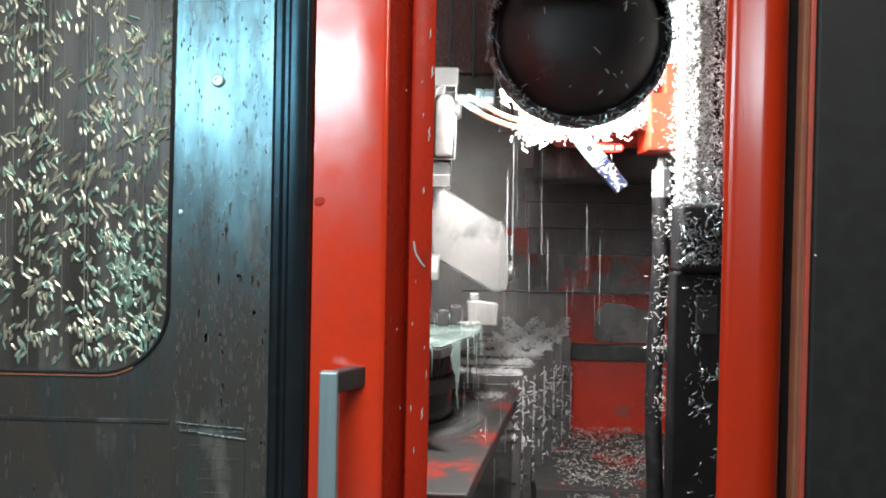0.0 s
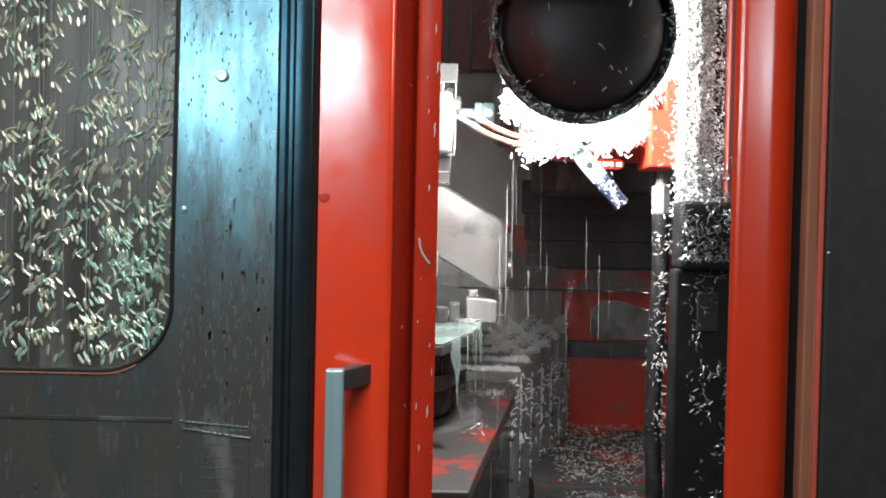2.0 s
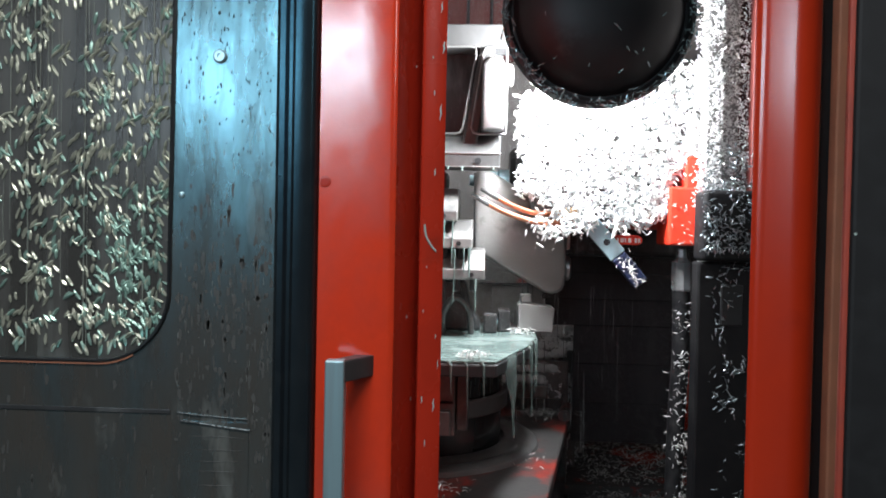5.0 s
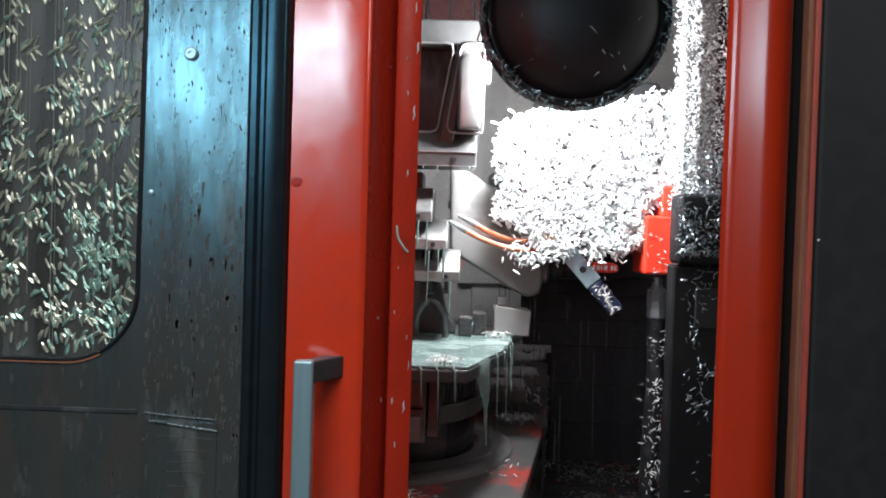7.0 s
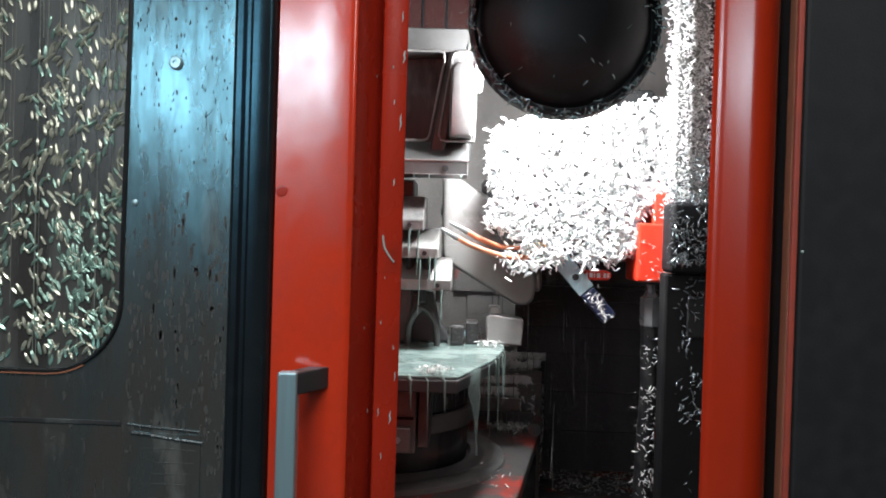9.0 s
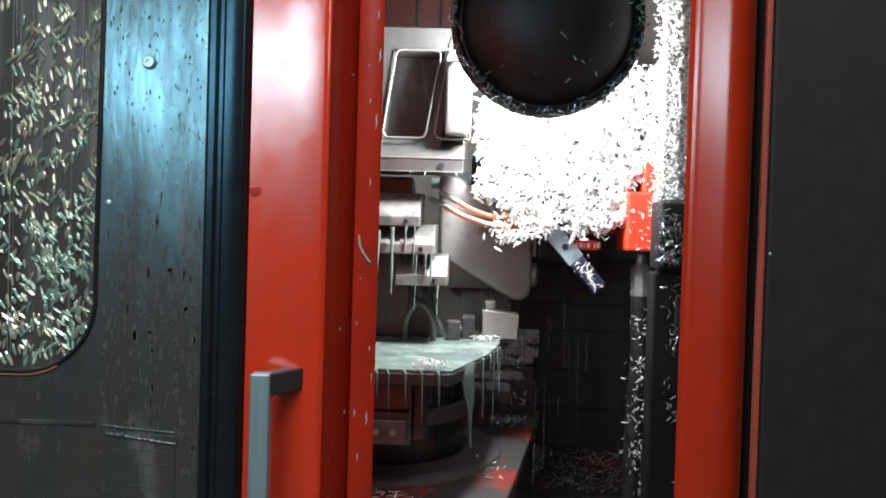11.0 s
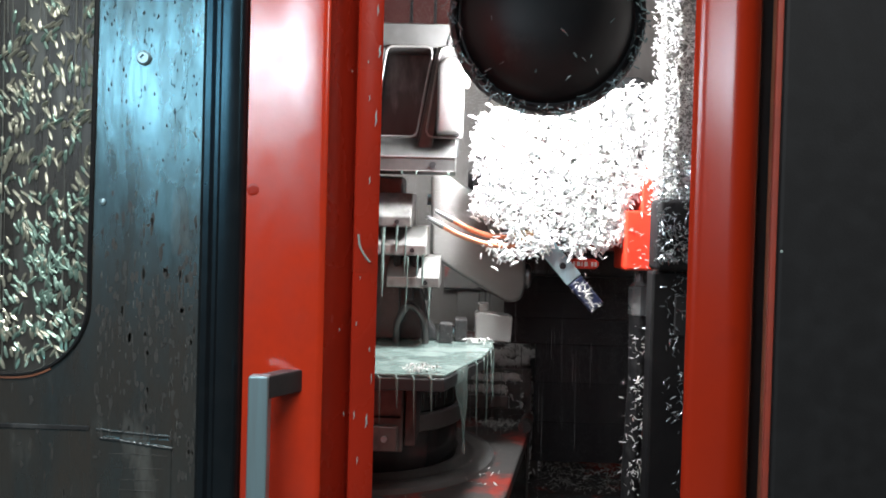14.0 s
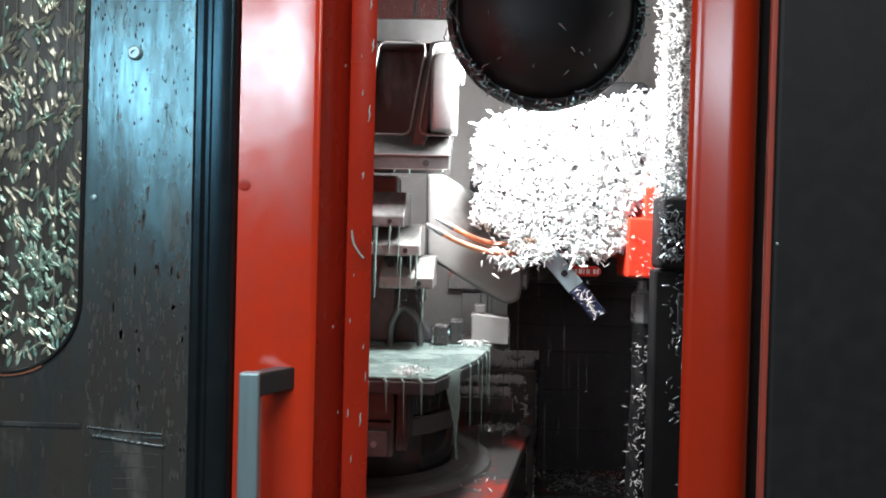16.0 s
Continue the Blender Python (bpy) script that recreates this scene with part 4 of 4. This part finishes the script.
            lathe(bm, [(0.0, z0), (0.010, z0), (0.010, z0 - 0.03), (0.007, z0 - 0.034), (0.0, z0 - 0.034)], (x1 - dx, y + 0.05, 0), "z", 12)
            part("stud", bm, "dark_steel", work)
    bm = B()
    prism(bm, [(-0.10, 1.171), (0.085, 1.171), (0.080, 1.20), (0.055, 1.235), (0.04, 1.31), (-0.10, 1.31)], 1.0, 1.06, "y", 0.008, 3)
    part("foot", bm, "dark_steel", work)
    bm = B()
    tube(bm, curve_points([(-0.02, 0.93, 1.172), (-0.015, 0.925, 1.23), (0.015, 0.92, 1.27), (0.05, 0.925, 1.235), (0.058, 0.93, 1.172)]), 0.009, 10)
    part("hook_clamp", bm, "milled", work, "rounded wet clamp hook", True)
    # angled arm
    bm = B()
    prism(bm, [(0.055, 1.625), (0.10, 1.625), (0.295, 1.513), (0.313, 1.495), (0.322, 1.462), (0.326, 1.325), (0.318, 1.285), (0.295, 1.272), (0.27, 1.274), (0.094, 1.375), (0.06, 1.40)], 1.07, 1.20, "y", 0.012, 3)
    part("angled_arm", bm, "cast", work, "wet grey angled arm", True)
    bm = B()
    lathe(bm, [(0.0, 0.322), (0.034, 0.322), (0.036, 0.338), (0.028, 0.344), (0.014, 0.344), (0.012, 0.336), (0.0, 0.336)], (0, 1.13, 1.345), "x", 28)
    part("arm_boss", bm, "machined", work, "machined round boss", True)
    bm = B()
    box(bm, 0.326, 0.336, 1.08, 1.18, 1.40, 1.465, 0.003)
    part("arm_pad", bm, "machined", work, "bright milled pad")
    wet = thing("coolant_stream", "pale coolant running from the jaws onto the table", "coolant")
    TABLE.append(wet)
    for x, y, z0, z1, r in ((-0.015, 0.832, 1.475, 1.41, 0.004), (0.005, 0.832, 1.475, 1.36, 0.0025), (0.036, 0.825, 1.405, 1.34, 0.003), (0.052, 0.828, 1.405, 1.33, 0.0045), (0.07, 0.835, 1.325, 1.24, 0.004), (-0.05, 0.82, 1.47, 1.30, 0.006), (-0.085, 0.80, 1.46, 1.18, 0.010), (0.012, 0.82, 1.40, 1.26, 0.0025), (0.03, 0.834, 1.612, 1.60, 0.003), (-0.01, 0.834, 1.612, 1.604, 0.003), (0.11, 0.836, 1.612, 1.604, 0.003)):
        bm = B()
        zs = [z0 + (z1 - z0) * k / 5 for k in range(6)]
        tube(bm, [(x + 0.002 * math.sin(9 * z + x * 80), y - 0.001 * k, z) for k, z in enumerate(zs)], [r * (1.0, 0.8, 0.55, 0.7, 0.5, 0.25)[k] for k in range(6)], 8)
        part("stream", bm, "coolant", wet, "", True)
    saddle = thing("table_saddle", "sloping red machine saddle with paint worn to grey", "machine saddle")
    TABLE.append(saddle)
    # flat deck whose right edge runs aslant, with the round seal ring about the drum
    bm = B()
    prism(bm, [(-0.6, 0.25), (0.190, 0.25), (0.212, 0.40), (0.385, 1.40), (-0.6, 1.40)], 0.82, 0.86, "z", 0.006, 3)
    part("deck", bm, "deck", saddle, "flat deck, red paint worn to grey")
    bm = B()
    prism(bm, [(-0.6, 0.26), (0.180, 0.26), (0.203, 0.405), (0.372, 1.39), (-0.6, 1.39)], 0.40, 0.819, "z", 0.004)
    part("side_skirt", bm, "drum", saddle, "black wet skirt below the deck")
    bm = B()
    lathe(bm, [(0.25, 0.8605), (0.35, 0.8605), (0.347, 0.872), (0.335, 0.880), (0.315, 0.881), (0.300, 0.874), (0.288, 0.874), (0.275, 0.883), (0.256, 0.883), (0.25, 0.874)], (-0.10, 1.0, 0.0), "z", 72)
    part("ring", bm, "ring", saddle, "round grey seal ring", True)
    bm = B()
    tube(bm, [(0.372, 1.385, 0.876), (0.352, 1.27, 0.876)], [0.020, 0.020], 16)
    part("buffer", bm, "deck", saddle, "dull red round buffer", True)
    bm = B()
    box(bm, 0.10, 0.36, 1.385, 1.398, 0.861, 0.905, 0.003)
    part("end_ledge", bm, "deck", saddle)
    spots = []
    for cx, cy, cz, n, sx, sy in ((0.275, 1.33, 0.866, 190, 0.042, 0.028), (0.20, 0.97, 1.172, 60, 0.016, 0.028), (0.065, 0.515, 1.172, 60, 0.018, 0.015), (-0.02, 0.58, 0.862, 60, 0.04, 0.04), (0.20, 0.80, 0.862, 16, 0.03, 0.09)):
        for _ in range(n):
            spots.append((RNG.normal(cx, sx), RNG.normal(cy, sy), cz + RNG.uniform(0, 0.012), (0, 0, 1)))
    TABLE.append(chips("metal_chips", spots, "chip_wet", "curly bright chips lying on the table", (0.008, 0.020), 0.3))


def build_still_chips():
    # on the plates of the way cover, and trickled down their sides
    for first, last, share in ((0, 1, 0.9), (2, 3, 0.58), (4, 5, 0.25)):
        spots = []
        for _ in range(1500):
            i = RNG.integers(first, last + 1)
            y = 1.75 + 0.11 * i + RNG.uniform(0, 0.11 if i < 5 else 0.09)
            xr, zt = 0.285 + 0.052 * i, 0.93 + 0.016 * i
            x = xr - 0.30 * RNG.uniform(0, 1) ** 1.3
            heap = (0.006, 0.014, 0.035, 0.05, 0.065, 0.085)[i] * (0.35 + 0.65 * math.sin(x * 23 + i) ** 2)
            spots.append((x, y, zt + 0.004 + RNG.uniform(0, 1) * heap, (0, 0, 1)))
        for _ in range(230):
            i = RNG.integers(first, last + 1)
            spots.append((0.292 + 0.052 * i + RNG.uniform(0, 0.006), 1.75 + 0.11 * i + RNG.uniform(-0.014, 0.09), RNG.triangular(0.4, 0.85, 0.93), (1, -0.6, 0)))
        for _ in range(60):
            i = RNG.integers(first, last + 1)
            spots.append((0.285 + 0.052 * i - abs(RNG.normal(0, 0.03)), 1.73 + 0.11 * i, RNG.triangular(0.5, 0.9, 0.93), (0, -1, 0)))
        COVER.append((chips("metal_chips", spots, "chip", "loose bright chips heaped on the way cover", (0.012, 0.030), 0.32), share))
    spots = []
    for _ in range(3000):
        y = RNG.uniform(1.25, 2.41)
        spots.append((RNG.uniform(0.45, 1.08), y, (0.512 + (y - 1.72) * 0.07 if y > 1.72 else 0.447 + (y - 1.2) * 0.068) + RNG.uniform(0, 0.018) + 0.03 * max(0, y - 2.1), (0, 0, 1)))
    chips("metal_chips", spots, "chip_wet", "loose chips strewn over the tray", (0.008, 0.023), 0.3)


def build_window_chips():
    spots = []
    for _ in range(1750):
        x, z = RNG.uniform(-1.0, -0.42), RNG.uniform(1.235, 2.05)
        if RNG.uniform() > 0.7 + 0.25 * math.sin(x * 23) * math.sin(z * 11 + x * 9):
            continue
        lean = RNG.choice((-0.42, 0.42)) + RNG.normal(0, 0.25)
        for k in range(RNG.integers(1, 4)):
            spots.append((x + k * 0.009, z + RNG.normal(0, 0.004) + k * 0.003, lean))
    for _ in range(230):
        spots.append((SPECK.normal(-0.478, 0.032), SPECK.normal(1.365, 0.075), SPECK.normal(0.15, 0.4)))
    spots = [(x, z, lean) for x, z, lean in spots if x < -0.42 and z > 1.236 and not (x > -0.5 and z < 1.30 and (x + 0.524) ** 2 + (z - 1.338) ** 2 > 0.1 ** 2)]
    verts, faces = [], []
    for x, z, lean in spots:
        a = RNG.normal(math.pi / 2 + lean, 0.2)
        n, w = RNG.uniform(0.012, 0.020), RNG.uniform(0.0045, 0.0068)
        d, s = (math.cos(a), math.sin(a)), (-math.sin(a), math.cos(a))
        base = len(verts)
        for k in range(5):
            u = k / 4 - 0.5
            ww = w * (0.45, 0.95, 1.0, 0.9, 0.4)[k] * 0.5
            cx, cz = x + d[0] * u * n + s[0] * n * 0.15 * (0.25 - u * u), z + d[1] * u * n + s[1] * n * 0.15 * (0.25 - u * u)
            verts += [(cx - s[0] * ww, 0.0205, cz - s[1] * ww), (cx, 0.0205 - ww * 0.9, cz), (cx + s[0] * ww, 0.0205, cz + s[1] * ww)]
        for k in range(4):
            q = base + 3 * k
            faces += [(q, q + 1, q + 4, q + 3), (q + 1, q + 2, q + 5, q + 4)]
    me = bpy.data.meshes.new("metal_chips")
    me.from_pydata(verts, [], faces)
    me.materials.append(M["chip_glass"])
    me.materials.append(M["chip_green"])
    for k, (x, z, lean) in enumerate(spots):
        low = math.exp(-((x + 0.478) / 0.06) ** 2 - ((z - 1.365) / 0.12) ** 2)
        if SPECK.uniform() < 0.25 + 0.75 * low:
            for q in range(8):
                me.polygons[8 * k + q].material_index = 1
    tagged(new("metal_chips", me), "pale elongated chips clinging to the door window", "metal chips", kind="stuff")


MIST = []  # drifts and sinks slowly


def droplets(name, label, places, size):
    """Fine droplets, each a tiny tetrahedron."""
    n = len(places)
    corners = np.array([(1, 1, 1), (1, -1, -1), (-1, 1, -1), (-1, -1, 1)]) * 0.5
    verts = (places[:, None, :] + corners[None] * RNG.uniform(*size, n)[:, None, None]).reshape(-1, 3)
    idx = (np.arange(n) * 4)[:, None, None] + np.array([(0, 1, 2), (0, 3, 1), (0, 2, 3), (1, 3, 2)])[None]
    me = bpy.data.meshes.new(name)
    me.from_pydata(verts.tolist(), [], idx.reshape(-1, 3).tolist())
    me.materials.append(M["mist"])
    MIST.append(tagged(new(name, me), label, "coolant mist", kind="stuff"))


def build_mist():
    """The spray that hangs in the machine while the coolant runs."""
    n = 190000
    droplets("coolant_mist", "fine grey coolant mist hanging in the machine", np.column_stack([RNG.uniform(-0.1, 0.80, n), RNG.uniform(1.15, 2.2, n), RNG.triangular(0.65, 1.3, 2.1, n)]), (0.0003, 0.0006))
    n = 50000
    droplets("coolant_mist", "fine pale coolant spray about the workpiece", np.column_stack([RNG.normal(0.06, 0.09, n), RNG.uniform(0.88, 1.3, n), RNG.triangular(0.80, 1.3, 1.95, n)]), (0.0002, 0.0005))
    n = 70000
    droplets("coolant_mist", "fine pale coolant mist below the roof", np.column_stack([RNG.uniform(-0.25, 0.35, n), RNG.uniform(1.2, 2.2, n), RNG.uniform(1.5, 2.5, n)]), (0.0004, 0.0007))
    # falling threads of coolant
    verts, faces = [], []
    for _ in range(55):
        x, y, z, long, r = RNG.normal(0.14, 0.14), RNG.uniform(0.95, 1.3), RNG.uniform(0.80, 1.35), RNG.uniform(0.03, 0.16), RNG.uniform(0.00015, 0.0003)
        a = len(verts)
        for zz in (z, z - long):
            verts += [(x - r, y, zz), (x + r, y, zz), (x, y - r, zz)]
        faces += [(a, a + 1, a + 4, a + 3), (a + 1, a + 2, a + 5, a + 4), (a + 2, a, a + 3, a + 5), (a, a + 2, a + 1), (a + 3, a + 4, a + 5)]
    me = bpy.data.meshes.new("coolant_threads")
    me.from_pydata(verts, [], faces)
    me.materials.append(M["mist"])
    MIST.append(tagged(new("coolant_threads", me), "thin falling threads of coolant", "coolant", kind="stuff"))


def build_workshop():
    floor = tagged(new("floor"), "grey concrete workshop floor", "floor", kind="structure")
    bm = B()
    box(bm, -5, 5, -5, 3.2, -0.05, 0.0)
    part("slab", bm, "floor", floor)
    plinth = thing("machine_base", "dark base of the machine below the door", "machine base", kind="structure")
    bm = B()
    box(bm, -1.65, 1.6, 0.0, 2.53, 0.0, 0.27)
    part("plinth", bm, "panel_grey", plinth)
    walls = thing("wall_workshop", "plain grey workshop walls", "wall", kind="structure")
    for x0, x1, y0, y1 in ((-5, 5, -5.1, -5.0), (-5.1, -5, -5.1, 3.2), (5, 5.1, -5.1, 3.2)):
        bm = B()
        box(bm, x0, x1, y0, y1, 0.0, 4.2)
        part("wall_sheet", bm, "shop_wall", walls)
    ceil = tagged(new("ceiling"), "dim workshop ceiling", "ceiling", kind="structure")
    bm = B()
    box(bm, -5.1, 5.1, -5.1, 3.2, 4.2, 4.3)
    part("ceiling_sheet", bm, "shop_wall", ceil)


build_door()
build_handle()
build_flakes()
build_post()
build_enclosure()
build_covers()
build_dome()
build_rail()
build_head()
build_table()
build_work()
build_still_chips()
build_window_chips()
build_workshop()
build_mist()

# height of the hose fitting on the head, over the height at which the head was built
HEAD_Z = [(0, 1.618), (0.25, 1.647), (0.5, 1.662), (0.75, 1.665), (1, 1.659), (1.5, 1.611), (2, 1.563), (2.5, 1.539), (3, 1.402), (3.2, 1.352), (3.6, 1.29), (4.2, 1.31), (5.3, 1.330), (5.5, 1.326), (6, 1.302), (6.5, 1.278), (7, 1.260), (7.5, 1.240), (8, 1.223), (8.5, 1.241), (9, 1.263), (9.5, 1.281), (10.8, 1.33), (12, 1.365), (12.5, 1.349), (13, 1.324), (13.5, 1.308), (14, 1.287), (14.5, 1.270), (15, 1.250), (15.5, 1.233), (16, 1.264)]
# how far the table has slid: 0 to 1 on the slow stroke while it cuts
STROKE = [(5.3, 0.33), (5.5, 0.31), (6, 0.39), (6.5, 0.53), (7, 0.67), (7.5, 0.75), (8, 1.0), (8.5, 0.86), (9, 0.67), (9.5, 0.5), (10.8, 0.2), (12, 0.0), (12.5, 0.02), (13, 0.1), (13.5, 0.22), (14, 0.47), (14.5, 0.53), (15, 0.69), (15.5, 0.86), (16, 0.83)]
AWAY = (-0.117, 0.32, 0.0)


def motions():
    for ob in HEAD:
        walk(ob, [(t, pose(0, 0, z - 1.260)) for t, z in HEAD_Z])
    for ob, drop in SHADE_SHEETS:
        walk(ob, [(t, pose(0, 0, drop * min(1, max(0, (1.57 - z) / 0.17)))) for t, z in HEAD_Z])
    rows = [(t, pose(*AWAY)) for t in (0, 1.2, 2.5)]
    rows += [(3.0, pose(-0.134, 0.315, -0.012)), (3.2, pose(-0.150, 0.30, -0.03)), (4.2, pose(-0.08, 0.15, -0.02))]
    rows += [(t, pose(-0.040 * s, -0.08 * s, -0.01 * s)) for t, s in STROKE]
    for ob in TABLE:
        walk(ob, rows)
    for ob, share in COVER:
        walk(ob, [(t, pose(0, share * (m.translation.y - AWAY[1]), 0)) for t, m in rows])
    for n, ob in enumerate(MIST):
        walk(ob, [(t, pose(0.010 * math.sin(1.3 * t + n), 0.008 * math.sin(0.9 * t + 2 * n), -0.012 * t)) for t in range(17)])


motions()
